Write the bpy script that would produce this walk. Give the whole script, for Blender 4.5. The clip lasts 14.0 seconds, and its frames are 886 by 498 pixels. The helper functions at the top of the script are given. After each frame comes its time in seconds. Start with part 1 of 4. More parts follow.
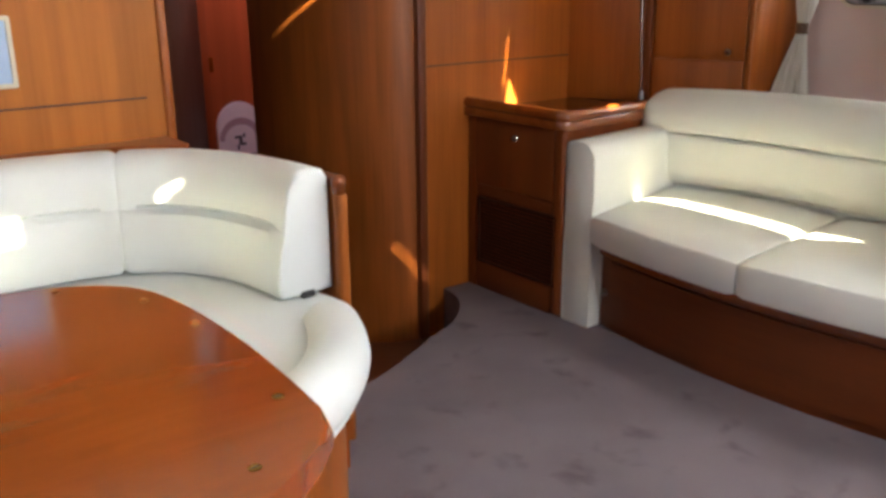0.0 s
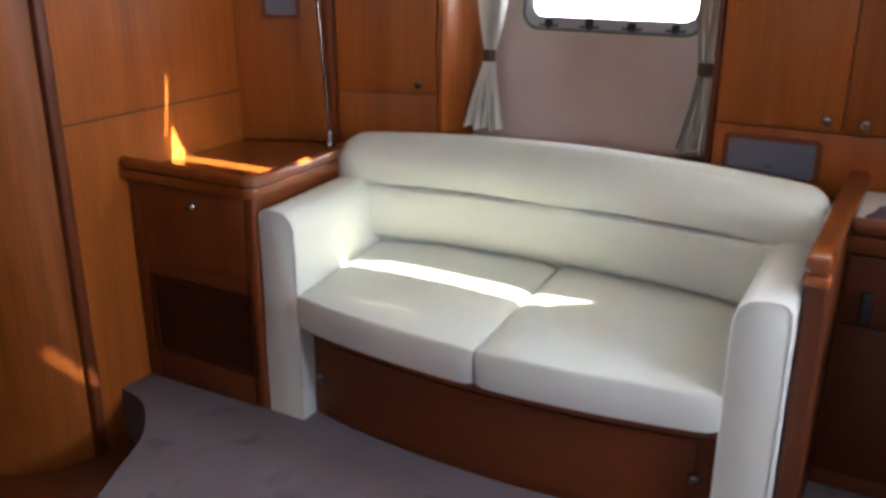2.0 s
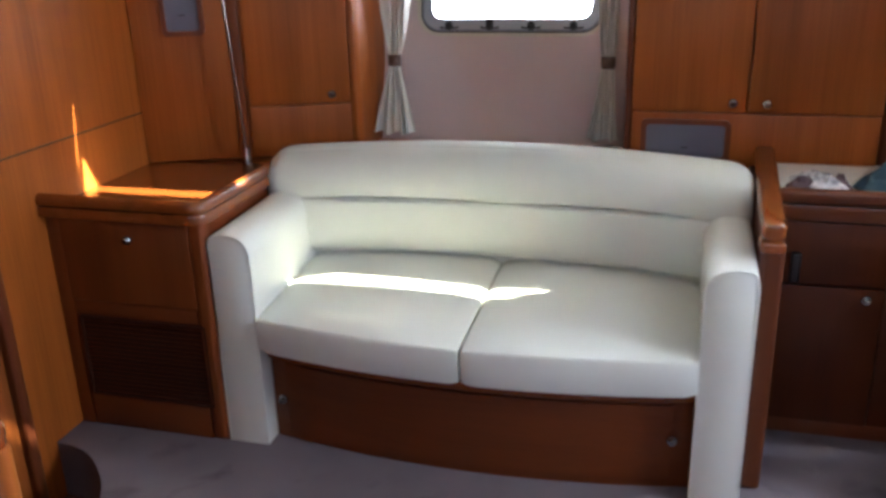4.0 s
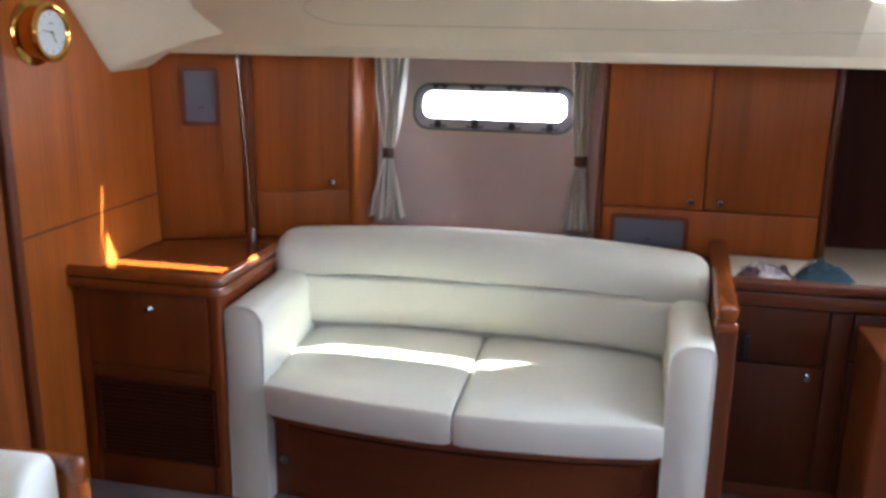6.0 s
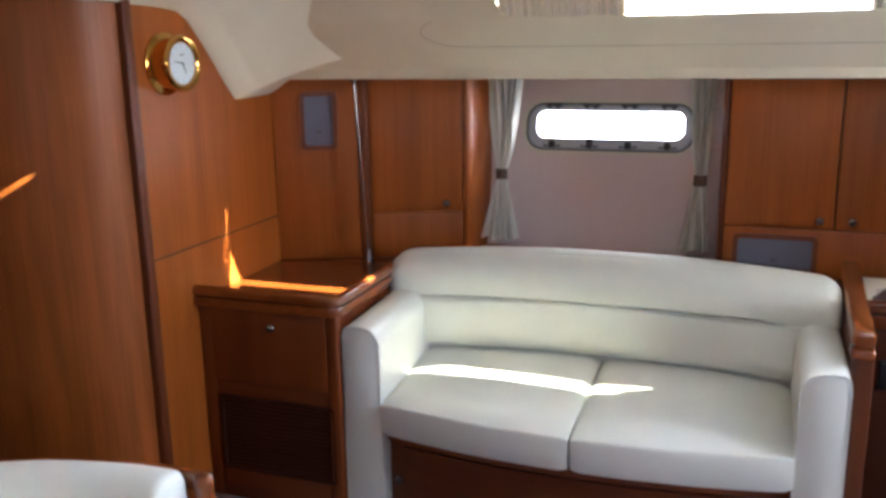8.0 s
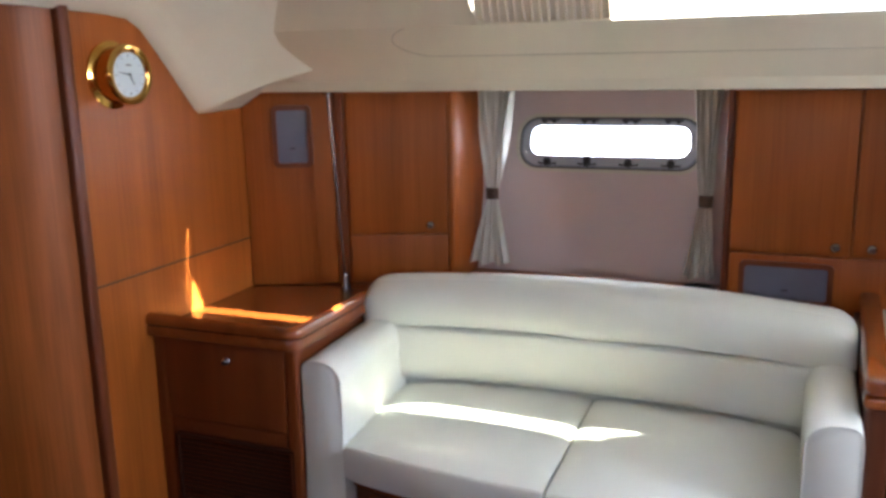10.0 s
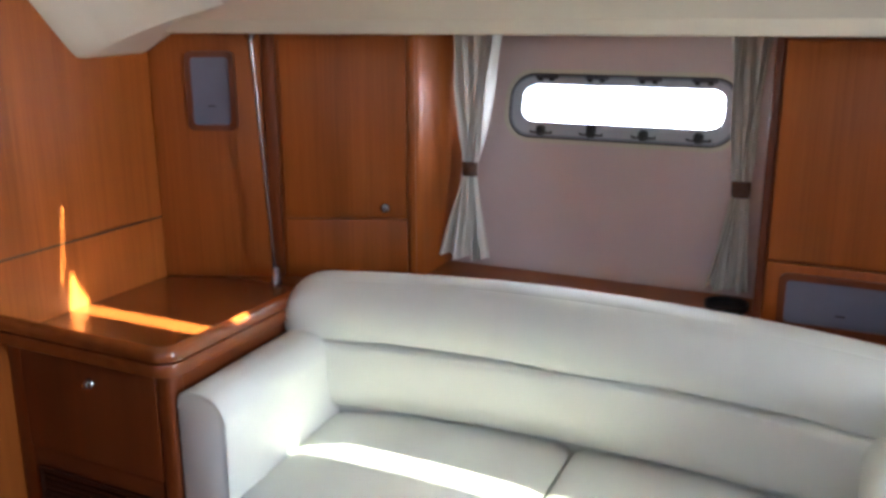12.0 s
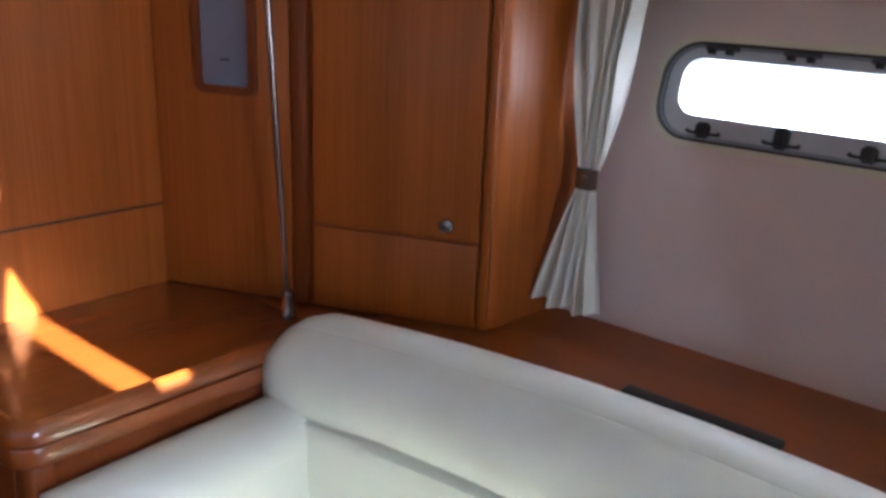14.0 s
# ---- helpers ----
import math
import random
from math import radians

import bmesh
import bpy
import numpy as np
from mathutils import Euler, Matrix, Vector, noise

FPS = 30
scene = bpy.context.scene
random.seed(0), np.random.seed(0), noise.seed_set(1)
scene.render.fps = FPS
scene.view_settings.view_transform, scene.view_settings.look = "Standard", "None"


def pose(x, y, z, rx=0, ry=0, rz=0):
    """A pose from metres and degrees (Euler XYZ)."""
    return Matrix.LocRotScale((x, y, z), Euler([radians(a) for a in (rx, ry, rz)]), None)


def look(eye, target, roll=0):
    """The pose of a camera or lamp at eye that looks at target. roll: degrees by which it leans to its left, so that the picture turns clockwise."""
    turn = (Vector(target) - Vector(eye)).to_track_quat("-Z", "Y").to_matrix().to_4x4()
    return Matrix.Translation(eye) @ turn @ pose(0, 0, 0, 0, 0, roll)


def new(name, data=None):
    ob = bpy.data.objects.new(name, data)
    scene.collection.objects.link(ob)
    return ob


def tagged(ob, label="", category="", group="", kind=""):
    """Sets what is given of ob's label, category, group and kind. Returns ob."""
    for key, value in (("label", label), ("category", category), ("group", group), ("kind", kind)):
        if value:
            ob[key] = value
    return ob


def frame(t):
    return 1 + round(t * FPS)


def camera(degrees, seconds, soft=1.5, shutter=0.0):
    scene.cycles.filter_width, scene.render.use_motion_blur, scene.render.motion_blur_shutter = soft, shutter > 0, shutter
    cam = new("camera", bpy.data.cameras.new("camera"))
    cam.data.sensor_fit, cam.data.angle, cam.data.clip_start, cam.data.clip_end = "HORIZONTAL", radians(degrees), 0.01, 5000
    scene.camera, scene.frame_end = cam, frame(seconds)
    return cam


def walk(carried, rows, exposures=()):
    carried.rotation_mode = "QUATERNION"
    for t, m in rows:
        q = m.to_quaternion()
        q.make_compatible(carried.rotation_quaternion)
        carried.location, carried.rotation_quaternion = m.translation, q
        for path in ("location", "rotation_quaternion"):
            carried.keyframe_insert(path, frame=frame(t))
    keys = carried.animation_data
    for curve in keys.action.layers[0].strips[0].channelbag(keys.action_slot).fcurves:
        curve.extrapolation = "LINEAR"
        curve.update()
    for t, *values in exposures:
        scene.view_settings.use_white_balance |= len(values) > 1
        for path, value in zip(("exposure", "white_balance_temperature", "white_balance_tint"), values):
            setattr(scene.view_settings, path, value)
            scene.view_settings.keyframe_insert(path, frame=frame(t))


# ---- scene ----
cam = camera(53.8, 14.0, 3.3)
PATH = [
    (0, (0.232, 0.204, 1.276), (1.421, 1.697, 0.679), -0.4),
    (0.2, (0.29, 0.243, 1.311), (1.514, 1.718, 0.74), -0.2),
    (0.5, (0.395, 0.338, 1.358), (1.656, 1.787, 0.803), 1.0),
    (0.7, (0.425, 0.374, 1.406), (1.782, 1.741, 0.868), 1.3),
    (0.8, (0.463, 0.384, 1.427), (1.84, 1.722, 0.866), 0.9),
    (1, (0.499, 0.393, 1.463), (1.928, 1.655, 0.859), 0.7),
    (1.5, (0.534, 0.509, 1.486), (2.124, 1.541, 0.847), 0.6),
    (2, (0.597, 0.657, 1.481), (2.246, 1.57, 0.812), 0.1),
    (2.2, (0.646, 0.716, 1.46), (2.31, 1.62, 0.817), 0.7),
    (2.5, (0.68, 0.804, 1.481), (2.349, 1.682, 0.816), 1.0),
    (3, (0.64, 0.938, 1.495), (2.426, 1.544, 0.829), 1.1),
    (3.2, (0.588, 0.99, 1.493), (2.374, 1.532, 0.774), -1.0),
    (5.3, (0.161, 1.101, 1.597), (2.009, 1.553, 0.979), -0.2),
    (5.5, (0.128, 1.117, 1.586), (1.985, 1.552, 0.984), 0.3),
    (6, (0.065, 1.106, 1.613), (1.954, 1.526, 1.108), 0.8),
    (6.5, (0.03, 1.12, 1.608), (1.886, 1.686, 1.123), -1.1),
    (7, (0.031, 1.13, 1.61), (1.886, 1.712, 1.139), -1.1),
    (7.5, (0.052, 1.134, 1.612), (1.894, 1.754, 1.139), -1.2),
    (7.7, (0.059, 1.134, 1.617), (1.894, 1.775, 1.147), -1.1),
    (9.8, (0.335, 1.068, 1.598), (2.154, 1.782, 1.172), -0.8),
    (10, (0.392, 1.027, 1.587), (2.2, 1.77, 1.163), -1.2),
    (10.5, (0.556, 0.969, 1.581), (2.368, 1.698, 1.149), -2.6),
    (11, (0.717, 1.005, 1.577), (2.509, 1.754, 1.101), -1.2),
    (11.5, (0.926, 1.027, 1.562), (2.711, 1.769, 1.05), -2.9),
    (12, (1.165, 1.038, 1.525), (2.904, 1.881, 1.012), -0.2),
    (12.5, (1.396, 1.092, 1.512), (3.091, 1.976, 0.925), -1.3),
    (13, (1.643, 1.132, 1.519), (3.291, 2.088, 0.912), -1.2),
    (13.5, (1.869, 1.142, 1.528), (3.398, 2.266, 0.896), 1.9),
    (14, (2.084, 1.198, 1.463), (3.535, 2.438, 0.864), 2.3),
]
walk(cam, [(t, look(eye, target, roll)) for t, eye, target, roll in PATH], [(0.0, 4.02, 6950, 17), (0.6, 4.02, 6600, 17), (1.5, 4.02, 6550, 17), (2.2, 4.00, 5980, 16), (3.2, 4.04, 5900, 16), (7.0, 4.09, 5950, 17), (12.0, 4.12, 5740, 16), (13.0, 4.05, 5600, 16), (14.0, 3.78, 5550, 16)])

# ---- world and light ----
SUN = Vector((-0.075, 0.84, -0.55)).normalized()
world = bpy.data.worlds.new("sky")
scene.world = world
world.use_nodes = True
wn = world.node_tree
sky = wn.nodes.new("ShaderNodeTexSky")
sky.sky_type, sky.sun_disc = "NISHITA", False
sky.sun_elevation = math.asin(-SUN.z)
sky.sun_rotation = math.atan2(-SUN.x, -SUN.y)
wn.links.new(sky.outputs[0], wn.nodes["Background"].inputs[0])
wn.nodes["Background"].inputs[1].default_value = 0.08
sun = new("sun", bpy.data.lights.new("sun", "SUN"))
sun.data.energy, sun.data.angle, sun.data.color = 5.0, radians(0.6), (1.0, 0.99, 0.68)
sun.matrix_world = Matrix.Translation((2, -4, 5)) @ SUN.to_track_quat("-Z", "Y").to_matrix().to_4x4()


def window_light(name, eye, target, sx, sy, watts, colour=(0.93, 0.97, 1.0)):
    lamp = new(name, bpy.data.lights.new(name, "AREA"))
    lamp.data.shape, lamp.data.size, lamp.data.size_y = "RECTANGLE", sx, sy
    lamp.data.energy, lamp.data.color = watts, colour
    lamp.matrix_world = look(eye, target)
    return lamp


window_light("starboard_window_daylight", (3.02, 0.40, 1.80), (1.2, 0.40, 1.05), 2.2, 0.16, 2.3, (0.82, 0.92, 1.0))
# The hatches, companionway and port openings are unseen, added to light the cabin.
window_light("unseen_forward_hatch_fill", (2.35, 3.92, 2.04), (2.35, 3.921, 0), 0.28, 0.32, 0.75, (0.80, 0.91, 1.0))
window_light("unseen_hatch_fill", (0.62, 0.55, 2.10), (0.62, 0.551, 0), 0.34, 0.62, 0.28, (0.80, 0.91, 1.0))
window_light("unseen_companionway_fill", (1.95, -1.74, 1.60), (1.95, 2.6, 0.7), 0.8, 0.5, 3.7, (0.80, 0.91, 1.0))
window_light("unseen_port_fill", (-1.62, 0.9, 1.73), (3.7, 1.5, 1.25), 1.9, 0.12, 0.30, (0.80, 0.91, 1.0))


# ---- materials ----
def material(name, base, rough=0.5, metal=0.0):
    m = bpy.data.materials.new(name)
    m.use_nodes = True
    b = m.node_tree.nodes["Principled BSDF"]
    b.inputs["Base Color"].default_value = (*base, 1)
    b.inputs["Roughness"].default_value = rough
    b.inputs["Metallic"].default_value = metal
    return m, m.node_tree, b


def coords(nt, scale):
    tc = nt.nodes.new("ShaderNodeTexCoord")
    mp = nt.nodes.new("ShaderNodeMapping")
    mp.inputs["Scale"].default_value = scale
    nt.links.new(tc.outputs["Object"], mp.inputs["Vector"])
    return mp.outputs[0]


def noise_tex(nt, vec, scale, detail=4.0, rough=0.55, distortion=0.0):
    n = nt.nodes.new("ShaderNodeTexNoise")
    n.inputs["Scale"].default_value, n.inputs["Detail"].default_value = scale, detail
    n.inputs["Roughness"].default_value, n.inputs["Distortion"].default_value = rough, distortion
    nt.links.new(vec, n.inputs["Vector"])
    return n.outputs[0]


def ramp(nt, fac, stops):
    r = nt.nodes.new("ShaderNodeValToRGB")
    while len(r.color_ramp.elements) < len(stops):
        r.color_ramp.elements.new(0.5)
    for e, (p, c) in zip(r.color_ramp.elements, stops):
        e.position, e.color = p, (*c, 1)
    nt.links.new(fac, r.inputs[0])
    return r.outputs[0]


def mix(nt, a, b, fac, kind="MIX"):
    m = nt.nodes.new("ShaderNodeMix")
    m.data_type, m.blend_type = "RGBA", kind
    for socket, value in ((m.inputs[0], fac), (m.inputs[6], a), (m.inputs[7], b)):
        if isinstance(value, (int, float)):
            socket.default_value = value
        elif isinstance(value, tuple):
            socket.default_value = (*value, 1)
        else:
            nt.links.new(value, socket)
    return m.outputs[2]


def bump(nt, b, height, strength, distance):
    n = nt.nodes.new("ShaderNodeBump")
    n.inputs["Strength"].default_value, n.inputs["Distance"].default_value = strength, distance
    nt.links.new(height, n.inputs["Height"])
    nt.links.new(n.outputs[0], b.inputs["Normal"])


def wood(name, grain, dark, light, rough=0.32, coat=0.35, depth=0.44, spec=0.5, swirl=1.0):
    """Varnished veneer, its grain along the axis 'x', 'y' or 'z'."""
    m, nt, b = material(name, light, rough)
    axis = "xyz".index(grain)
    fine = [150.0] * 3
    fine[axis] = 2.6
    broad = [9.0] * 3
    broad[axis] = 0.55 + 5.0 * (1.0 - swirl)
    streak = noise_tex(nt, coords(nt, fine), 1.0, 5.0, 0.6, 0.3)
    flame = noise_tex(nt, coords(nt, broad), 1.0, 3.0, 0.5, 0.9)
    mid = tuple((p + q) / 2 for p, q in zip(dark, light))
    dark = tuple(q + (p - q) * depth for p, q in zip(dark, mid))
    light = tuple(q + (p - q) * depth for p, q in zip(light, mid))
    c1 = ramp(nt, streak, ((0.30, dark), (0.5, mid), (0.72, light)))
    c2 = ramp(nt, flame, ((0.28, tuple(v * 0.62 for v in mid)), (0.72, tuple(min(1, v * 1.25) for v in light))))
    colour = mix(nt, c1, c2, 0.45)
    rand = nt.nodes.new("ShaderNodeObjectInfo").outputs["Random"]
    tone = ramp(nt, rand, ((0.0, (0.9, 0.88, 0.86)), (1.0, (1.06, 1.04, 1.02))))
    nt.links.new(mix(nt, colour, tone, 1.0, "MULTIPLY"), b.inputs["Base Color"])
    b.inputs["Specular IOR Level"].default_value = spec
    b.inputs["Coat Weight"].default_value, b.inputs["Coat Roughness"].default_value = coat, 0.12 if coat > 0.3 else 0.34
    rr = nt.nodes.new("ShaderNodeMapRange")
    rr.inputs["To Min"].default_value, rr.inputs["To Max"].default_value = rough - 0.05, rough + 0.1
    nt.links.new(flame, rr.inputs[0])
    nt.links.new(rr.outputs[0], b.inputs["Roughness"])
    bump(nt, b, streak, 0.12, 0.002)
    return m


def soft(name, base, other, scale, rough, strength, distance, stain=3.0, grain=0.02):
    """Cloth, leather, carpet or moulded lining: a fine relief and broad unevenness."""
    m, nt, b = material(name, base, rough)
    vec = coords(nt, (1, 1, 1))
    fine = noise_tex(nt, vec, scale, 3.0, 0.6)
    broad = noise_tex(nt, vec, stain, 4.0, 0.55)
    nt.links.new(mix(nt, mix(nt, base, other, ramp(nt, broad, ((0.38, (0, 0, 0)), (0.68, (1, 1, 1))))), ramp(nt, fine, ((0.3, (1 - grain,) * 3), (0.7, (1 + grain * 0.5,) * 3))), 1.0, "MULTIPLY"), b.inputs["Base Color"])
    bump(nt, b, fine, strength, distance)
    return m


def carpet():
    """Short grey-mauve pile, trodden unevenly, with a few dark stains."""
    m, nt, b = material("grey_carpet", (0.2, 0.17, 0.18), 0.96)
    vec = coords(nt, (1, 1, 1))
    pile = noise_tex(nt, vec, 330, 2.0, 0.6)
    broad = noise_tex(nt, vec, 2.6, 3.0, 0.5)
    spots = noise_tex(nt, vec, 6.5, 3.0, 0.55, 0.3)
    trodden = mix(nt, (0.215, 0.176, 0.190), (0.178, 0.146, 0.158), ramp(nt, broad, ((0.36, (0, 0, 0)), (0.66, (1, 1, 1)))))
    stained = mix(nt, trodden, (0.105, 0.084, 0.090), ramp(nt, spots, ((0.58, (0, 0, 0)), (0.76, (0.75, 0.75, 0.75)))))
    nt.links.new(mix(nt, stained, ramp(nt, pile, ((0.3, (0.82,) * 3), (0.7, (1.06,) * 3))), 1.0, "MULTIPLY"), b.inputs["Base Color"])
    b.inputs["Specular IOR Level"].default_value = 0.1
    bump(nt, b, pile, 0.5, 0.004)
    return m


TEAK_D, TEAK_L = (0.205, 0.047, 0.006), (0.40, 0.112, 0.016)
WOOD = wood("teak_upright", "z", TEAK_D, TEAK_L, 0.40, 0.08, 0.75, spec=0.25)
FIGURED = wood("figured_teak_upright", "z", (0.125, 0.028, 0.004), (0.30, 0.084, 0.014), 0.40, 0.08, 0.75, spec=0.25, swirl=0.9)
# Teak lightened for the daylight that falls on the port bulkhead.
LIT_TEAK = wood("lit_teak_upright", "z", (0.30, 0.084, 0.011), (0.50, 0.168, 0.026), 0.45, 0.03, spec=0.2)
WOOD_Y = wood("teak_lengthwise", "y", TEAK_D, TEAK_L, 0.36, 0.15, spec=0.35)
# Redder teak, darkened: the shade on the low fronts is in the colour.
SHADED_TEAK = wood("shaded_reddish_teak_upright", "z", (0.105, 0.022, 0.0038), (0.205, 0.049, 0.0085), 0.40, 0.05, spec=0.3)
SHADED_TEAK_Y = wood("shaded_reddish_teak_lengthwise", "y", (0.095, 0.020, 0.0038), (0.175, 0.042, 0.0075), 0.40, 0.05, spec=0.3)
WOOD_X = wood("teak_crosswise", "x", TEAK_D, TEAK_L)
RAIL = wood("cherry_rail", "x", (0.15, 0.033, 0.006), (0.26, 0.068, 0.012), 0.22, 0.45)
FRAME = wood("dark_cherry_frame", "z", (0.11, 0.022, 0.004), (0.18, 0.042, 0.008), 0.3, 0.2, spec=0.35)
TABLE = wood("glossy_table_veneer", "x", (0.19, 0.034, 0.0045), (0.30, 0.064, 0.010), 0.12, 1.0, 0.22, swirl=0.55)
SOLE = wood("dark_sole", "y", (0.10, 0.023, 0.007), (0.18, 0.042, 0.011), 0.3, 0.4)
DARK = wood("near_black_veneer", "z", (0.030, 0.009, 0.006), (0.07, 0.020, 0.011), 0.5, 0.0, spec=0.12)
RED = wood("red_door_veneer", "z", (0.23, 0.030, 0.008), (0.36, 0.052, 0.013), 0.45, 0.05, spec=0.25)
TRIM = wood("dark_trim", "z", (0.085, 0.019, 0.006), (0.14, 0.034, 0.010), 0.42, 0.1, spec=0.3)
VENT = wood("dark_vent", "y", (0.030, 0.008, 0.004), (0.055, 0.015, 0.006), 0.5, 0.0, spec=0.2)
# Teak copies with the shade on galley and end panel put into colour.
DEEP_SHADE = wood("deep_shade_teak", "z", (0.055, 0.012, 0.003), (0.115, 0.027, 0.006), 0.42, 0.05, spec=0.3)
DEEP_SHADE_Y = wood("deep_shade_edging", "y", (0.085, 0.020, 0.005), (0.16, 0.042, 0.010), 0.25, 0.4, spec=0.4)
GROOVE = material("groove_shadow_line", (0.06, 0.018, 0.007), 0.6)[0]
LEATHER = soft("cream_leather", (0.70, 0.71, 0.655), (0.65, 0.66, 0.60), 420, 0.42, 0.12, 0.0006)
WHITE_LEATHER = soft("white_leather", (0.72, 0.76, 0.74), (0.68, 0.72, 0.70), 420, 0.40, 0.12, 0.0006)
CARPET = carpet()
LINING = soft("cream_moulding", (0.66, 0.60, 0.475), (0.62, 0.565, 0.445), 150, 0.5, 0.012, 0.0004)
HULL = soft("beige_wall_cloth", (0.68, 0.545, 0.525), (0.65, 0.52, 0.50), 600, 0.85, 0.25, 0.001)
CURTAIN = soft("curtain_cloth", (0.74, 0.72, 0.65), (0.68, 0.66, 0.60), 500, 0.8, 0.2, 0.001)
BLIND = soft("blind_cloth", (0.62, 0.57, 0.50), (0.56, 0.51, 0.45), 300, 0.85, 0.2, 0.001)
_t = BLIND.node_tree
_glow, _both = _t.nodes.new("ShaderNodeBsdfTranslucent"), _t.nodes.new("ShaderNodeMixShader")
_glow.inputs[0].default_value = (0.62, 0.56, 0.48, 1)
_both.inputs[0].default_value = 0.12
_t.links.new(_t.nodes["Principled BSDF"].outputs[0], _both.inputs[1])
_t.links.new(_glow.outputs[0], _both.inputs[2])
_t.links.new(_both.outputs[0], _t.nodes["Material Output"].inputs[0])
BAND = soft("brown_band", (0.10, 0.055, 0.035), (0.14, 0.08, 0.05), 90, 0.45, 0.3, 0.002)
GRILLE = soft("grey_speaker_cloth", (0.170, 0.172, 0.225), (0.135, 0.138, 0.19), 900, 0.7, 0.5, 0.001, 3.0, 0.2)
WORKTOP = soft("pale_worktop", (0.50, 0.46, 0.42), (0.45, 0.42, 0.38), 300, 0.35, 0.05, 0.001)
PINK = soft("pink_printed_cloth", (0.72, 0.46, 0.48), (0.66, 0.42, 0.44), 400, 0.8, 0.2, 0.001)
INK = material("dark_ink", (0.10, 0.06, 0.07), 0.7)[0]
STAINLESS = material("stainless_tube", (0.26, 0.23, 0.22), 0.24, 1.0)[0]
CHROME = material("chrome", (0.40, 0.39, 0.39), 0.16, 1.0)[0]
STEEL = material("brushed_frame", (0.24, 0.25, 0.29), 0.35, 0.4)[0]
PALE_STEEL = material("pale_anodised_frame", (0.44, 0.45, 0.50), 0.40, 0.2)[0]
DARK_STEEL = material("dull_hinge_metal", (0.10, 0.10, 0.12), 0.4, 0.8)[0]
BRASS = material("polished_brass", (0.62, 0.36, 0.09), 0.07, 1.0)[0]
DIAL = material("white_dial", (0.50, 0.56, 0.58), 0.4)[0]
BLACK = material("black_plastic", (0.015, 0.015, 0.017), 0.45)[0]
PAPER = soft("paper", (0.75, 0.73, 0.72), (0.68, 0.66, 0.66), 60, 0.7, 0.1, 0.001)
PRINTED = soft("printed_paper", (0.74, 0.72, 0.73), (0.05, 0.05, 0.11), 60, 0.7, 0.1, 0.001, 22.0)
BLUE = soft("blue_cloth", (0.03, 0.07, 0.10), (0.05, 0.10, 0.14), 300, 0.85, 0.5, 0.003)
SKYBLUE = soft("picture_print", (0.30, 0.46, 0.70), (0.42, 0.58, 0.80), 12, 0.3, 0.0, 0.001, 6.0)
GLASS = bpy.data.materials.new("clear_glass")
GLASS.use_nodes = True
_g = GLASS.node_tree.nodes["Principled BSDF"]
_g.inputs["Transmission Weight"].default_value, _g.inputs["Roughness"].default_value, _g.inputs["IOR"].default_value = 1.0, 0.0, 1.03
GLOW = bpy.data.materials.new("bright_outdoors")
GLOW.use_nodes = True
_g = GLOW.node_tree.nodes["Principled BSDF"]
_g.inputs["Base Color"].default_value = (0.8, 0.85, 0.9, 1)
_g.inputs["Emission Color"].default_value, _g.inputs["Emission Strength"].default_value = (0.95, 0.98, 1.0, 1), 1.6


# ---- mesh helpers ----
def thing(name, loc, label, category, group="", kind=""):
    ob = new(name)
    ob.location = loc
    ob.empty_display_size = 0.1
    return tagged(ob, label, category, group, kind)


def part(name, bm, mat, parent=None, label="", smooth=True):
    """Links a bmesh, built at its place in the world, as one mesh under a thing or a part."""
    root = parent
    while root is not None and root.parent is not None:
        root = root.parent
    if root is not None:
        bm.transform(Matrix.Translation(-root.location))
    bmesh.ops.recalc_face_normals(bm, faces=bm.faces)
    data = bpy.data.meshes.new(name)
    for f in bm.faces:
        f.smooth = smooth
    bm.to_mesh(data)
    bm.free()
    if smooth:
        data.set_sharp_from_angle(angle=radians(38))
    data.materials.append(mat)
    ob = new(name, data)
    ob.parent = parent
    if label:
        ob["label"] = label
    return ob


def structure(name, bm, mat, label, category, smooth=True):
    return tagged(part(name, bm, mat, None, "", smooth), label, category, "", "structure")


def box(x0, x1, y0, y1, z0, z1, bevel=0.0, segments=2, bm=None):
    own = bmesh.new()
    m = pose((x0 + x1) / 2, (y0 + y1) / 2, (z0 + z1) / 2) @ Matrix.Diagonal((abs(x1 - x0), abs(y1 - y0), abs(z1 - z0), 1))
    bmesh.ops.create_cube(own, size=1.0, matrix=m)
    if bevel:
        bmesh.ops.bevel(own, geom=own.edges[:], offset=bevel, segments=segments, affect="EDGES", profile=0.5)
    return joined(bm, own)


def joined(bm, own):
    if bm is None:
        return own
    tmp = bpy.data.meshes.new("tmp")
    own.to_mesh(tmp)
    own.free()
    bm.from_mesh(tmp)
    bpy.data.meshes.remove(tmp)
    return bm


def prism(poly, z0, z1, bevel=0.0, segments=2, bm=None):
    """A plan outline raised from z0 to z1."""
    own = bmesh.new()
    low = [own.verts.new((x, y, z0)) for x, y in poly]
    high = [own.verts.new((x, y, z1)) for x, y in poly]
    own.faces.new(low[::-1])
    own.faces.new(high)
    n = len(poly)
    for i in range(n):
        own.faces.new((low[i], low[(i + 1) % n], high[(i + 1) % n], high[i]))
    if bevel:
        caps = [e for e in own.edges if abs(e.verts[0].co.z - e.verts[1].co.z) < 1e-6]
        bmesh.ops.bevel(own, geom=caps, offset=bevel, segments=segments, affect="EDGES", profile=0.5)
    return joined(bm, own)


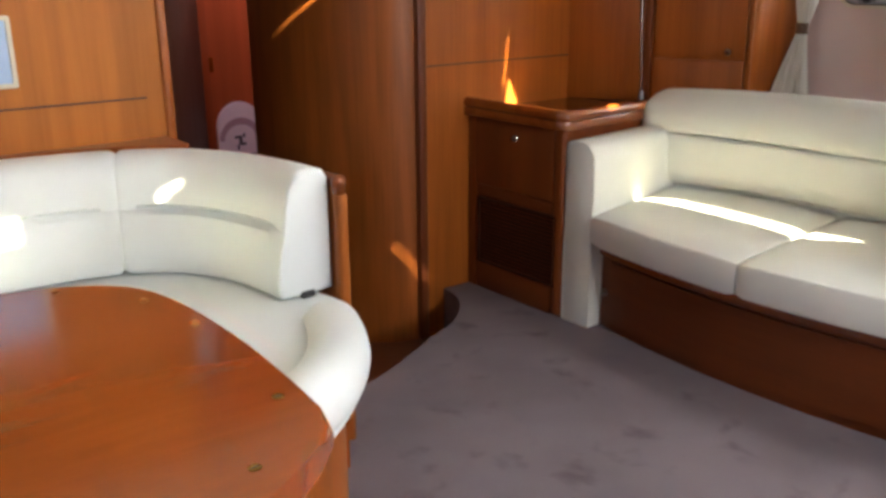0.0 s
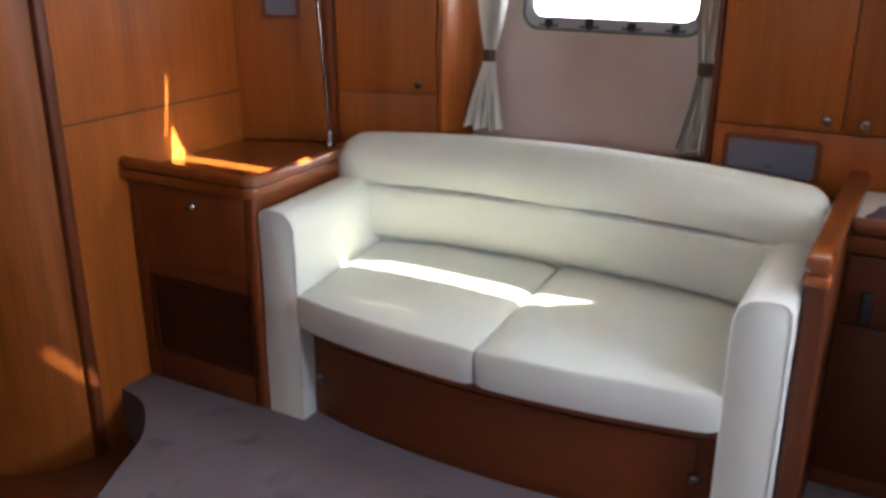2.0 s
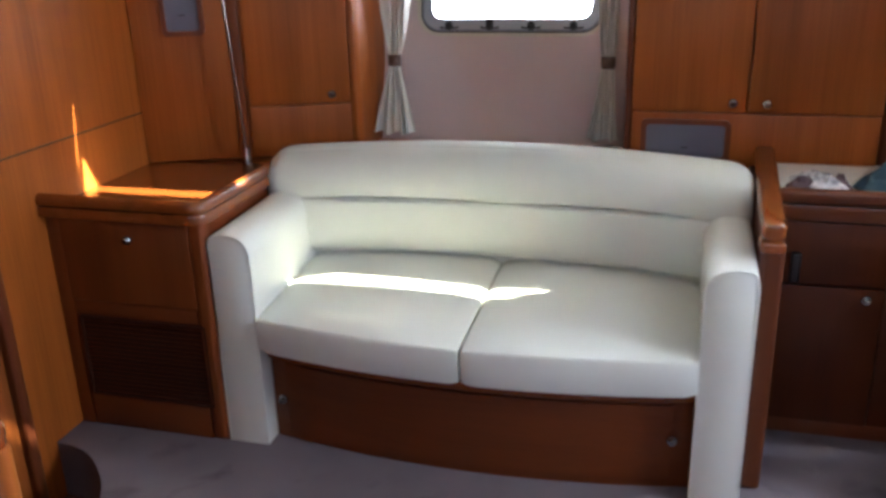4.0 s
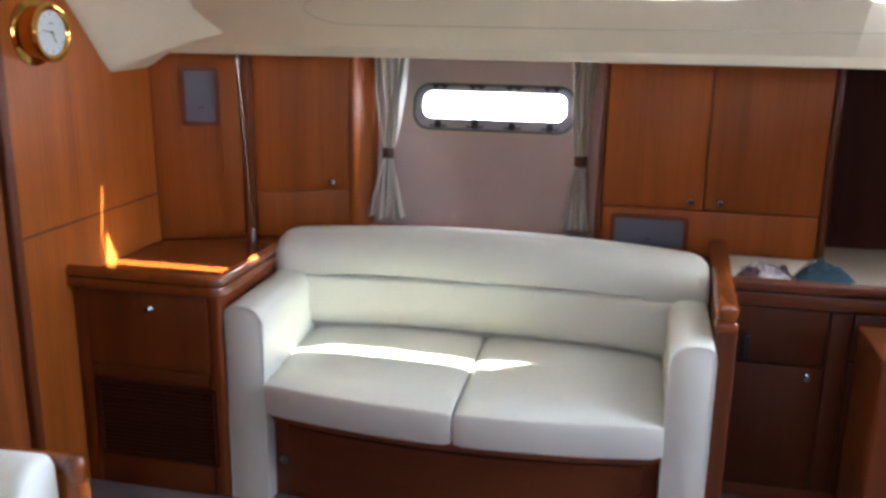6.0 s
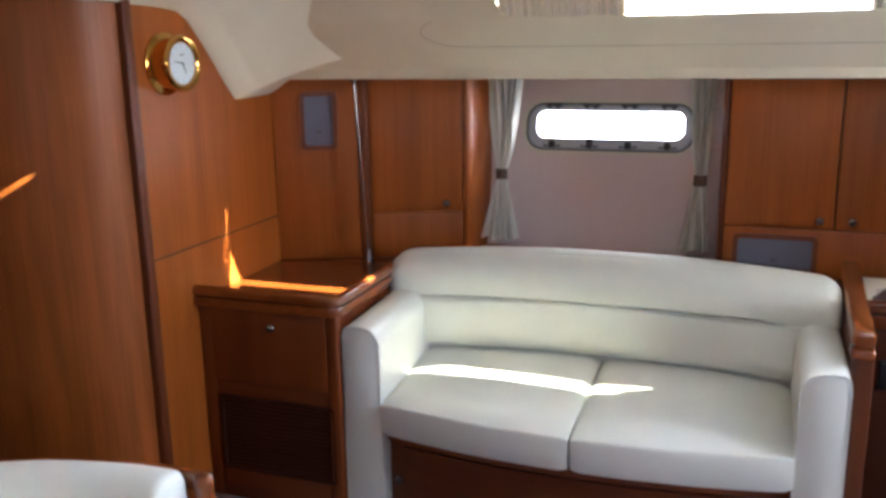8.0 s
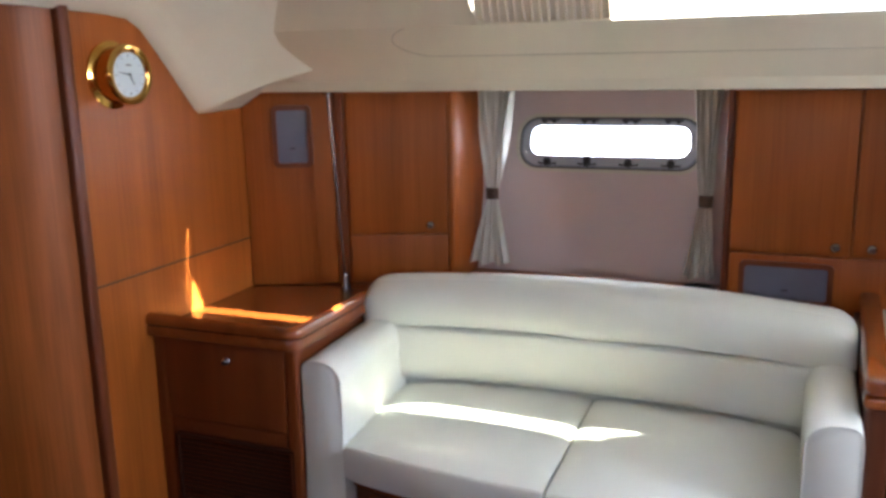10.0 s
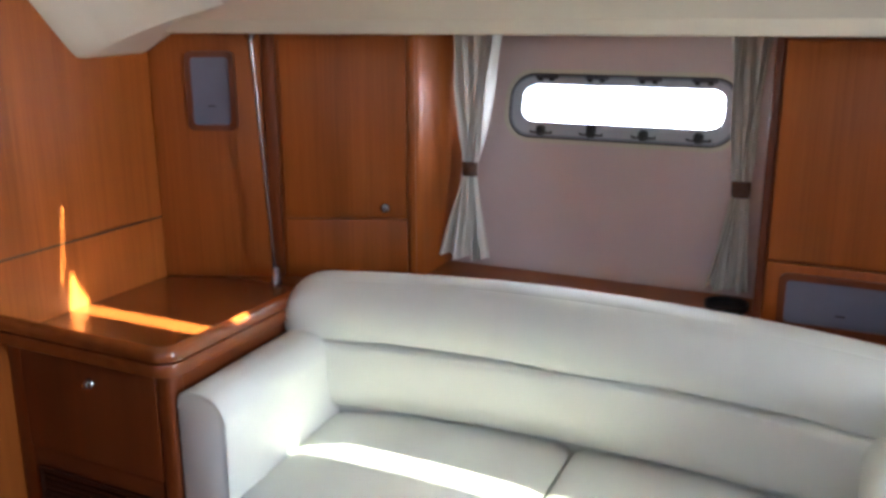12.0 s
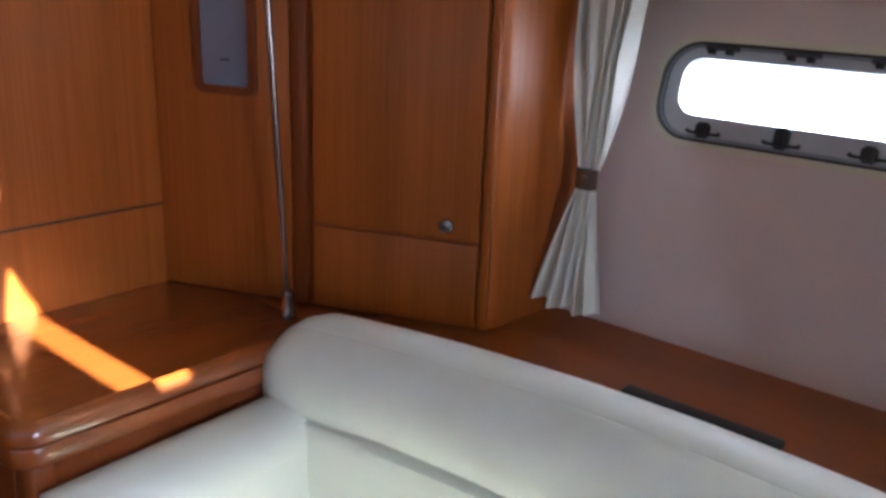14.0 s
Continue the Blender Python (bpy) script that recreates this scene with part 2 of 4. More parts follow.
def loft(rings, closed=True, caps=True, bm=None):
    """Skin over rings of points; closed: each ring is a loop."""
    own = bmesh.new()
    rows = [[own.verts.new(p) for p in ring] for ring in rings]
    n = len(rows[0])
    for a, b in zip(rows, rows[1:]):
        for i in range(n if closed else n - 1):
            j = (i + 1) % n
            own.faces.new((a[i], a[j], b[j], b[i]))
    if caps and closed:
        own.faces.new(rows[0][::-1])
        own.faces.new(rows[-1])
    return joined(bm, own)


def rod(a, b, r, n=14, bm=None, r2=None):
    a, b = Vector(a), Vector(b)
    q = (b - a).to_track_quat("Z", "Y").to_matrix()
    rings = [[p + q @ Vector((s * math.cos(2 * math.pi * i / n), s * math.sin(2 * math.pi * i / n), 0)) for i in range(n)] for p, s in ((a, r), (b, r if r2 is None else r2))]
    return loft(rings, bm=bm)


def tube(path, r, n=10, bm=None):
    rings = []
    for k, p in enumerate(path):
        d = Vector(path[min(k + 1, len(path) - 1)]) - Vector(path[max(k - 1, 0)])
        q = d.to_track_quat("Z", "Y").to_matrix()
        rings.append([Vector(p) + q @ Vector((r * math.cos(2 * math.pi * i / n), r * math.sin(2 * math.pi * i / n), 0)) for i in range(n)])
    return loft(rings, bm=bm)


def lathe(profile, place, n=28, bm=None):
    """Profile of (radius, height) turned round the z axis of the pose."""
    rings = [[place @ Vector((max(r, 1e-4) * math.cos(2 * math.pi * i / n), max(r, 1e-4) * math.sin(2 * math.pi * i / n), h)) for i in range(n)] for r, h in profile]
    return loft(rings, bm=bm)


def rounded(w, h, r, n=6):
    """A rounded rectangle as (u, v) points."""
    out = []
    for cx, cy, a0 in ((w / 2 - r, h / 2 - r, 0), (-w / 2 + r, h / 2 - r, 90), (-w / 2 + r, -h / 2 + r, 180), (w / 2 - r, -h / 2 + r, 270)):
        for k in range(n + 1):
            a = radians(a0 + 90 * k / n)
            out.append((cx + r * math.cos(a), cy + r * math.sin(a)))
    return out


def plate(place, outline, depth, inner=None, bm=None):
    """A flat shape in the xy plane of the pose, thick towards its z; inner: an outline cut out of it, with as many points."""
    if inner is None:
        return loft([[place @ Vector((u, v, z)) for u, v in outline] for z in (0, depth)], bm=bm)
    own = bmesh.new()
    rings = [[own.verts.new(place @ Vector((u, v, z))) for u, v in o] for o, z in ((outline, 0), (outline, depth), (inner, depth), (inner, 0))]
    n = len(outline)
    for a, b in zip(rings, rings[1:] + rings[:1]):
        for i in range(n):
            own.faces.new((a[i], a[(i + 1) % n], b[(i + 1) % n], b[i]))
    return joined(bm, own)


def smoothed(points, steps=6):
    """A Catmull-Rom curve through points."""
    pts = [Vector(p) for p in points]
    pts = [2 * pts[0] - pts[1]] + pts + [2 * pts[-1] - pts[-2]]
    out = []
    for i in range(1, len(pts) - 2):
        p0, p1, p2, p3 = pts[i - 1 : i + 3]
        for k in range(steps):
            t = k / steps
            out.append(0.5 * (2 * p1 + (p2 - p0) * t + (2 * p0 - 5 * p1 + 4 * p2 - p3) * t * t + (3 * p1 - p0 - 3 * p2 + p3) * t**3))
    return out + [pts[-2]]


def knob(parent, place, name="knob"):
    """A turned push-button knob of chrome on the z axis of the pose."""
    k = part(name, lathe([(0.0155, 0.0), (0.0155, 0.003), (0.0130, 0.007), (0.0100, 0.008), (0.0095, 0.012), (0.0100, 0.015), (0.0080, 0.017), (0.0, 0.017)], place, 20), CHROME, parent, "chrome push knob")
    part("button", lathe([(0.0045, 0.017), (0.0045, 0.0185), (0.0, 0.0188)], place, 12), STAINLESS, k)
    return k


def facing(x, y, z, nx, ny, nz=0.0):
    """A pose at a point whose z axis is the given outward direction and whose y axis is up."""
    n = Vector((nx, ny, nz)).normalized()
    side = Vector((0, 0, 1)).cross(n).normalized()
    up = n.cross(side)
    return Matrix(((side.x, up.x, n.x, x), (side.y, up.y, n.y, y), (side.z, up.z, n.z, z), (0, 0, 0, 1)))


# ---- the large structure ----
FWD = 2.95          # forward bulkhead
PORT, AFT = -1.75, -1.75
ROOF = 1.98
SHELF = 0.75
LOW = -0.20         # sole of the passage forward

# raised carpeted sole, its forward edge curved round the well of the passage
edge = smoothed([(1.20, 2.26), (1.61, 2.38), (1.83, 2.46), (2.05, 2.565), (2.22, 2.64), (2.34, 2.745), (2.41, 2.86), (2.43, 3.04)], 5)
deck = [(PORT, AFT), (3.75, AFT), (3.75, 3.04)] + [(p.x, p.y) for p in reversed(edge)] + [(PORT, 2.26)]
floor = structure("floor", prism(deck, -0.30, 0.0, 0.012, 3), CARPET, "worn grey-mauve carpet on the raised cabin sole", "floor")
structure("floor_passage", box(0.9, 3.2, 2.2, 5.0, LOW - 0.05, LOW), SOLE, "dark varnished wooden sole of the sunken passage", "floor", False)

# forward bulkhead, in two halves beside the doorway
structure("wall_forward", box(2.325, 3.95, FWD, FWD + 0.04, LOW, ROOF), WOOD, "teak-veneered bulkhead with a horizontal groove", "wall", False)
structure("wall_forward_port", box(PORT, 1.285, FWD, FWD + 0.04, LOW, ROOF), LIT_TEAK, "teak-veneered bulkhead behind the dinette", "wall", False)
bm = box(2.336, 3.136, FWD - 0.002, FWD + 0.004, 0.936, 0.942)
structure("trim_groove", bm, GROOVE, "dark shadow groove across the bulkhead", "groove", False)
structure("trim_groove_port", box(PORT + 0.05, 1.23, FWD - 0.002, FWD + 0.004, 0.913, 0.919), GROOVE, "dark shadow groove across the bulkhead", "groove", False)
structure("trim_bulkhead_end", box(1.285, 1.315, FWD - 0.01, FWD + 0.05, LOW, ROOF, 0.008), WOOD, "solid teak end post of the bulkhead", "trim")
structure("trim_corner_post", box(2.290, 2.332, FWD - 0.018, FWD + 0.03, LOW, ROOF, 0.010, 3), TRIM, "dark rounded corner post of the bulkhead", "trim")

# curved panel along the passage
arc = [(2.33 - 0.40 * math.sin(radians(a)), 3.62 - 0.665 * math.cos(radians(a))) for a in range(0, 91, 5)]
inner_arc = [(x + 0.03, y + 0.03) for x, y in arc]
structure("wall_curved", prism(arc + [(1.95, 3.64), (2.60, 3.64), (2.60, 3.60)] + inner_arc[:-1][::-1], LOW, ROOF), FIGURED, "curved teak-veneered wall of the passage", "wall")

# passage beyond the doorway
structure("wall_passage_port", prism([(1.30, 2.99), (2.05, 4.40), (2.02, 4.42), (1.26, 3.0)], LOW, ROOF), DARK, "dark brown panel along the passage", "wall", False)
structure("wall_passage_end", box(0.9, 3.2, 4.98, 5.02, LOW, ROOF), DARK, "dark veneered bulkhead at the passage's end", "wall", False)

# hull side: leans outwards as it rises
def hull_x(z):
    return 3.685 + 0.25 * (z - SHELF)


WIN_Y0, WIN_Y1, WIN_Z0, WIN_Z1 = 1.381, 2.073, 1.155, 1.374
wy, wz = (WIN_Y0 + WIN_Y1) / 2, (WIN_Z0 + WIN_Z1) / 2
lean = facing(hull_x(wz - 0.012), wy - 0.002, wz - 0.012, -1.0, 0.0, 0.25)
port_hole = rounded(0.722, 0.216, 0.082, 7)


def hull_wall():
    """The wall round the rounded window, 3 cm thick."""
    own = bmesh.new()
    def at(u, v, w):
        return own.verts.new(lean @ Vector((u, v, w)))
    n = len(port_hole)
    outer = []
    for u, v in port_hole:
        s = max(abs(u) / 2.6, abs(v) / 0.62)
        outer.append((u / s, v / s))
    for w in (0.0, -0.03):
        a = [at(u, v, w) for u, v in port_hole]
        b = [at(u, v, w) for u, v in outer]
        for i in range(n):
            own.faces.new((a[i], a[(i + 1) % n], b[(i + 1) % n], b[i]))
        if w == 0.0:
            front = a
        else:
            for i in range(n):
                own.faces.new((front[i], front[(i + 1) % n], a[(i + 1) % n], a[i]))
    return own


structure("wall_hull", hull_wall(), HULL, "beige cloth-covered hull side round the small window", "wall", False)

# shelf behind the settee and top of the corner cupboard
slant = [(3.134, FWD), (3.28, 2.593), (3.432, 2.245)]
structure("shelf", prism([(3.19, 0.80), (3.70, 0.80), (3.70, FWD), (3.12, FWD), (3.12, 2.42), (3.19, 2.36)], SHELF - 0.04, SHELF - 0.004), WOOD_Y, "varnished teak shelf behind the settee", "shelf", False)

# headlining: sloping coaming, crease, coachroof side with its window, roof
def lining(profile, y0, y1, thick=0.03, bm=None):
    rows = []
    for y in (y0, y1):
        rows.append([(x, y, z) for x, z in profile] + [(x + thick, y, z + thick * 0.4) for x, z in reversed(profile)])
    return loft(rows, bm=bm)


BAY = 0.46          # aft of this the cabin top steps outboard, added to shift the sun band
structure("ceiling_coaming", lining([(3.118, 1.484), (3.105, 1.50), (3.065, 1.565), (2.955, 1.688)], BAY, FWD), LINING, "cream moulded coaming below the cabin-top window", "ceiling")
structure("ceiling_coaming_aft", lining([(3.118, 1.484), (3.105, 1.50), (3.066, 1.565), (3.035, 1.688)], AFT, BAY - 0.09), LINING, "cream moulded coaming below the cabin-top window", "ceiling")
bm = loft([[(x, y, z) for x, z in ((3.118, 1.484), (3.105, 1.50), (xm, 1.565), (xt, 1.688), (xt + 0.03, 1.70), (xm + 0.03, 1.577), (3.135, 1.512), (3.148, 1.496))] for y, xm, xt in ((BAY - 0.09, 3.066, 3.035), (BAY, 3.065, 2.955))])
structure("ceiling_coaming_step", bm, LINING, "cream coaming at the added step outboard", "ceiling")
structure("ceiling_side_deck", box(3.09, 4.1, AFT, FWD, 1.487, 1.52), LINING, "cream lining under the side deck", "ceiling", False)
WY0, WY1 = -1.45, 1.97
structure("ceiling_side", lining([(2.955, 1.688), (2.87, 1.88), (2.83, ROOF)], WY1, FWD), LINING, "cream moulded cabin-top side", "ceiling")
structure("ceiling_side_aft", lining([(2.955, 1.688), (2.87, 1.88), (2.83, ROOF)], AFT, WY0), LINING, "cream moulded cabin-top side", "ceiling")
# Unseen strips above the window, set low to narrow the sun patches.
structure("ceiling_side_top", lining([(2.888, 1.842), (2.868, 1.884), (2.83, ROOF)], BAY, 0.84), LINING, "cream moulded strip above the cabin-top window", "ceiling")
structure("ceiling_side_top_aft", lining([(2.968, 1.842), (2.945, 1.884), (2.83, ROOF)], WY0, BAY), LINING, "cream moulded strip above the cabin-top window", "ceiling")
structure("ceiling_side_sun_pelmet", lining([(2.907, 1.796), (2.8884, 1.839)], 0.84, WY1, 0.0015), LINING, "unseen cream pelmet added to narrow the sun stripe", "ceiling")
# Added slit throws the soft streak that the glossy top would reflect.
bm = lining([(2.8849, 1.847), (2.87, 1.88), (2.83, ROOF)], 0.84, WY1, 0.0015)
for y0, y1 in ((0.84, 1.40), (1.72, WY1)):
    lining([(2.8884, 1.839), (2.8849, 1.847)], y0, y1, 0.0015, bm)
structure("ceiling_side_streak_slit", bm, LINING, "thin cream strips with an added slit for the bulkhead streak", "ceiling")
# Unseen block that keeps sun off the cupboard rail's outer face.
structure("ceiling_sun_block", box(2.90, 3.02, 0.34, 0.510, 2.0, 2.025), LINING, "small unseen block that trims the sun patch", "ceiling", False)



def beam():
    """Moulded beam over the bulkhead, its lower edge coved towards the cabin."""
    edge = [(PORT + 0.002, 1.745, 0.0, 1.0), (2.20, 1.750, 0.0, 1.0), (2.48, 1.738, 0.05, 1.0), (2.57, 1.728, 0.2, 0.98), (2.625, 1.700, 0.5, 0.87), (2.68, 1.645, 0.72, 0.70), (2.75, 1.568, 0.74, 0.67), (2.815, 1.492, 0.74, 0.67), (2.862, 1.440, 0.72, 0.72), (2.880, 1.425, 0.66, 0.80), (2.905, 1.422, 0.60, 0.88), (3.02, 1.424, 0.30, 1.0), (3.115, 1.427, 0.05, 1.0), (3.132, 1.434, 0.0, 1.0)]
    rings = []
    for d, o in ((0.001, 0.0), (0.010, 0.004), (0.028, 0.017), (0.048, 0.037), (0.064, 0.056), (0.072, 0.066), (0.082, 0.075), (0.11, 0.10), (0.16, 0.145), (0.23, 0.20), (0.32, 0.255), (0.44, 0.32)):
        ring = [(x + nx * o * 1.05, FWD - d, min(ROOF - 0.004, z + nz * o * (0.62 if x > 2.86 else 1.0))) for x, z, nx, nz in edge]
        rings.append(ring + [(3.24, FWD - d, 1.50), (3.24, FWD - d, ROOF - 0.002), (PORT + 0.002, FWD - d, ROOF - 0.002)])
    return loft(rings)


structure("ceiling_arch", beam(), LINING, "cream moulded beam arching down against the bulkhead", "ceiling")
HX0, HX1, HY0, HY1 = 0.45, 0.80, 0.23, 0.87
bm = box(PORT - 0.2, HX0, AFT - 0.2, 5.0, ROOF, ROOF + 0.04)
# the rest of the deck, in strips leaving unseen slits added for sun patches
ADDED_OPENINGS = ((0.87, 0.945, 0.52, 0.69),) + tuple((1.290 + 0.025 * k, 1.315 + 0.025 * k, 0.545 + 0.024 * k, 0.645 + 0.012 * k) for k in range(2)) + ((2.075, 2.165, 1.950, 2.026),) + tuple((2.43 + 0.0135 * k, 2.4435 + 0.0135 * k, 0.250 - 0.0275 * k, 0.321 - 0.0275 * k) for k in range(12)) + ((2.7995, 2.8062, -0.52, -0.25), (2.2, 2.5, 3.75, 4.1))
ys = [AFT - 0.2] + [v for s in sorted(ADDED_OPENINGS, key=lambda s: s[2]) for v in s[2:]] + [5.0]
ys = sorted(set(ys))
for ya, yb in zip(ys, ys[1:]):
    xs = [HX1]
    for s in sorted(ADDED_OPENINGS):
        if s[2] <= (ya + yb) / 2 <= s[3]:
            xs += [s[0], s[1]]
    xs.append(2.87)
    for xa, xb in zip(xs[::2], xs[1::2]):
        box(xa, xb, ya, yb, ROOF, ROOF + 0.04, bm=bm)
box(HX0, HX1, AFT - 0.2, HY0, ROOF, ROOF + 0.04, bm=bm)
box(HX0, HX1, HY1, 5.0, ROOF, ROOF + 0.04, bm=bm)
structure("ceiling", bm, LINING, "cream headlining, out of view, with added hatch and slits", "ceiling", False)

structure("wall_hull_lower", box(3.70, 3.74, AFT, FWD, -0.3, SHELF - 0.02), WOOD, "plain hull lining under the shelf", "wall", False)
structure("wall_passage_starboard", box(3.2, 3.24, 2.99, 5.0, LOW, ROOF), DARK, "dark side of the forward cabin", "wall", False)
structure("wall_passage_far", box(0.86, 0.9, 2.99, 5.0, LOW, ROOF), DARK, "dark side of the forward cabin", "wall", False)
# Unseen partition, added to keep companionway light off the galley.
structure("wall_galley_aft", box(2.45, 3.60, -0.49, -0.45, 0.0, 1.50), WOOD, "plain unseen partition added to darken the galley", "wall", False)
# port and aft sides, never in view; their openings are added for light
structure("wall_port", box(PORT - 0.04, PORT, AFT, FWD, -0.3, 1.66), WOOD, "plain teak cabin side", "wall", False)
structure("wall_port_top", box(PORT - 0.04, PORT, AFT, FWD, 1.80, ROOF), LINING, "cream strip above the port windows", "wall", False)
bm = box(PORT - 0.04, 1.55, AFT - 0.04, AFT, -0.3, ROOF)
box(2.35, 4.1, AFT - 0.04, AFT, -0.3, ROOF, bm=bm)
box(1.55, 2.35, AFT - 0.04, AFT, -0.3, 1.2, bm=bm)
box(1.55, 2.35, AFT - 0.04, AFT, 1.7, ROOF, bm=bm)
structure("wall_aft", bm, WOOD, "plain teak aft bulkhead with the companionway opening", "wall", False)
# Unseen hood, added to keep sun off the carpet.
structure("ceiling_sun_hood", box(1.3, 2.6, AFT - 0.9, AFT - 0.06, 1.72, 1.75), LINING, "plain unseen hood added against the sun", "ceiling", False)
structure("wall_side_deck_aft", box(3.30, 4.1, AFT, 0.40, -0.3, 0.02), WOOD, "plain sole under the galley", "wall", False)
structure("ground", box(-60, 60, -60, 60, -1.6, -1.5), soft("harbour_water", (0.05, 0.09, 0.11), (0.07, 0.11, 0.13), 2, 0.25, 0.3, 0.05, 0.3), "grey-blue harbour water outside the hull", "water", False)


# ---- cabin-top window and its blinds ----
w1 = thing("window_1", (2.93, 0.26, 1.69), "long bright cabin-top window in the cream coaming", "window", kind="structure")
for y0, y1, o in ((BAY, WY1, 0.0), (WY0, BAY, 0.080)):
    bm = loft([[(2.985 + o, y, 1.685), (2.989 + o, y, 1.685), (2.904 + o, y, 1.885), (2.900 + o, y, 1.885)] for y in (y0, y1)])
    part("window_pane", bm, GLASS, w1).visible_shadow = False
# rounded forward end of the opening
r = 0.075
lip = [(0.0, 0.0)] + [(r - r * math.sin(radians(a)), r - r * math.cos(radians(a))) for a in range(0, 91, 9)]
slope = Vector((-0.085, 0, 0.192)).normalized()
bm = loft([[Vector((2.951 + d, WY1 + 0.001 - u, 1.688)) + slope * v for u, v in lip] for d in (0.0, 0.03)])
part("corner_fillet", bm, LINING, w1, "rounded cream corner of the opening")


def blind(y0, y1, o=0.0):
    b = thing("pleated_blind", (2.94 + o, (y0 + y1) / 2, 1.69), "folded grey-beige pleated blind at the cabin-top window", "blind", "pleated blinds")
    n = int((y1 - y0) / 0.0125)
    rows = []
    for k in range(n + 1):
        y = y0 + (y1 - y0) * k / n
        d = o + (0.017 if k % 2 else -0.012)
        rows.append([(2.958 + d, y, 1.690), (2.910 + d, y, 1.798), (2.913 + d, y, 1.799), (2.961 + d, y, 1.691)])
    part("pleats", loft(rows), BLIND, b, smooth=False)
    part("bottom_rail", box(2.950 + o, 2.968 + o, y0, y1, 1.686, 1.692, 0.002), LINING, b)


blind(1.545, 1.965)
# Drawn far forward, to part the sun patches on settee and cupboard.
blind(BAY, 0.84)
# Added blind out of view, ending the settee's sun band.
blind(-1.40, -0.50, 0.080)


# ---- settee ----
def bowed(y, y0, y1, end, mid):
    """A bowed front: x at y, end at both ends and mid halfway."""
    u = (2 * y - y0 - y1) / (y1 - y0)
    return mid + (end - mid) * u * u


def settee():
    s = thing("settee", (2.8, 1.62, 0.0), "cream leather two-seat settee with a bowed wooden base", "sofa")
    A, B = 0.972, 2.262
    # base
    ys = [A - 0.01 + (B - A + 0.02) * k / 20 for k in range(21)]
    front = [(bowed(y, A, B, 2.635, 2.565), y) for y in ys]
    part("base", prism(front + [(3.10, B), (3.10, A)], 0.0, 0.335), SHADED_TEAK_Y, s, "bowed teak base with a long drawer")
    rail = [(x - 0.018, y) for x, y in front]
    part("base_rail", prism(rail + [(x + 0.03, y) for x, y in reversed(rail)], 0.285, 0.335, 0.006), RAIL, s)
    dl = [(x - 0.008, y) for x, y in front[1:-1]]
    drawer = part("drawer", prism(dl + [(x + 0.02, y) for x, y in reversed(dl)], 0.03, 0.270, 0.003), SHADED_TEAK_Y, s, "long bowed drawer front")
    knob(drawer, facing(2.612, 2.221, 0.145, -1, 0.1))
    knob(drawer, facing(2.612, 1.027, 0.160, -1, -0.1))
    # seat cushions
    for y0, y1 in ((A, 1.606), (1.614, B)):
        rings = []
        n = 26
        for k in range(n + 1):
            u = k / n
            y = y0 + (y1 - y0) * u
            e = min(1.0, math.sqrt(max(0.0, 1 - (abs(2 * u - 1) ** 22))))
            puff = 0.012 * (1 - (2 * u - 1) ** 2)
            fx = bowed(y, A, B, 2.558, 2.487)
            bx = bowed(y, A, B, 3.02, 3.10)
            ring = [(fx + 0.024, 0.329), (fx + 0.003, 0.332), (fx - 0.001, 0.342), (fx - 0.004, 0.39), (fx - 0.002, 0.426), (fx + 0.001, 0.4345), (fx + 0.004, 0.4345), (fx + 0.006, 0.440), (fx + 0.05, 0.449 + puff * 0.6)]
            for j in range(1, 10):
                v = j / 9
                dent = -0.007 * math.exp(-(((v - 0.30) / 0.035) ** 2)) * (1 if 0.12 < u < 0.9 else 0.4)
                ring.append((fx + 0.05 + (bx - fx - 0.06) * v, 0.447 + 0.040 * v + puff * (1 - 0.4 * v) + dent))
            ring += [(bx, 0.46), (bx, 0.335)]
            mz = 0.39
            rings.append([(fx + 0.25 + (x - fx - 0.25) * (0.985 + 0.015 * e), y, mz + (z - mz) * (0.88 + 0.12 * e)) for x, z in ring])
        seat = part("seat_cushion", loft(rings), LEATHER, s)
        part("welt", tube([Vector(r[6]) + Vector((-0.0015, 0, 0.0012)) for r in rings], 0.0021, 6), LEATHER, seat)
    def crease(y):
        return (1 - 0.92 * math.exp(-(((y - 1.62) / 0.12) ** 2))) * min(1.0, max(0.0, (y - 1.0) / 0.10), 1.0) * min(1.0, max(0.0, (2.22 - y) / 0.10))

    # back: lower pad and the fuller roll above the crease
    y0, y1 = A - 0.055, B + 0.055
    ends = [0.0, 0.003, 0.009, 0.018, 0.03]
    rings = []
    for y in [y0 + d for d in ends] + [y0 + 0.05 + (y1 - y0 - 0.1) * k / 36 for k in range(37)] + [y1 - d for d in reversed(ends)]:
        c = bowed(y, y0, y1, 0.0, 0.072)
        g = crease(y)
        d = min(1.0, min(y - y0, y1 - y) / 0.03)
        c += 0.028 * (1 - math.sqrt(max(0.0, 1 - (1 - d) ** 2)))
        rings.append([(3.03 + c, y, 0.40), (3.02 + c, y, 0.497), (3.000 + c, y, 0.505), (2.984 + c, y, 0.518), (2.972 + c, y, 0.56), (2.968 + c, y, 0.60), (2.969 + c, y, 0.645), (2.971 + c, y, 0.670), (2.973 + c, y, 0.684), (2.977 + 0.006 * g + c, y, 0.6915), (2.990 + 0.05 * g + c, y, 0.695), (3.10 + c, y, 0.705), (3.12 + c, y, 0.40)])
    back = part("backrest", loft(rings), LEATHER, s)
    y0, y1 = 0.838, 2.405
    ends = [0.0, 0.003, 0.010, 0.020, 0.034, 0.050, 0.070]
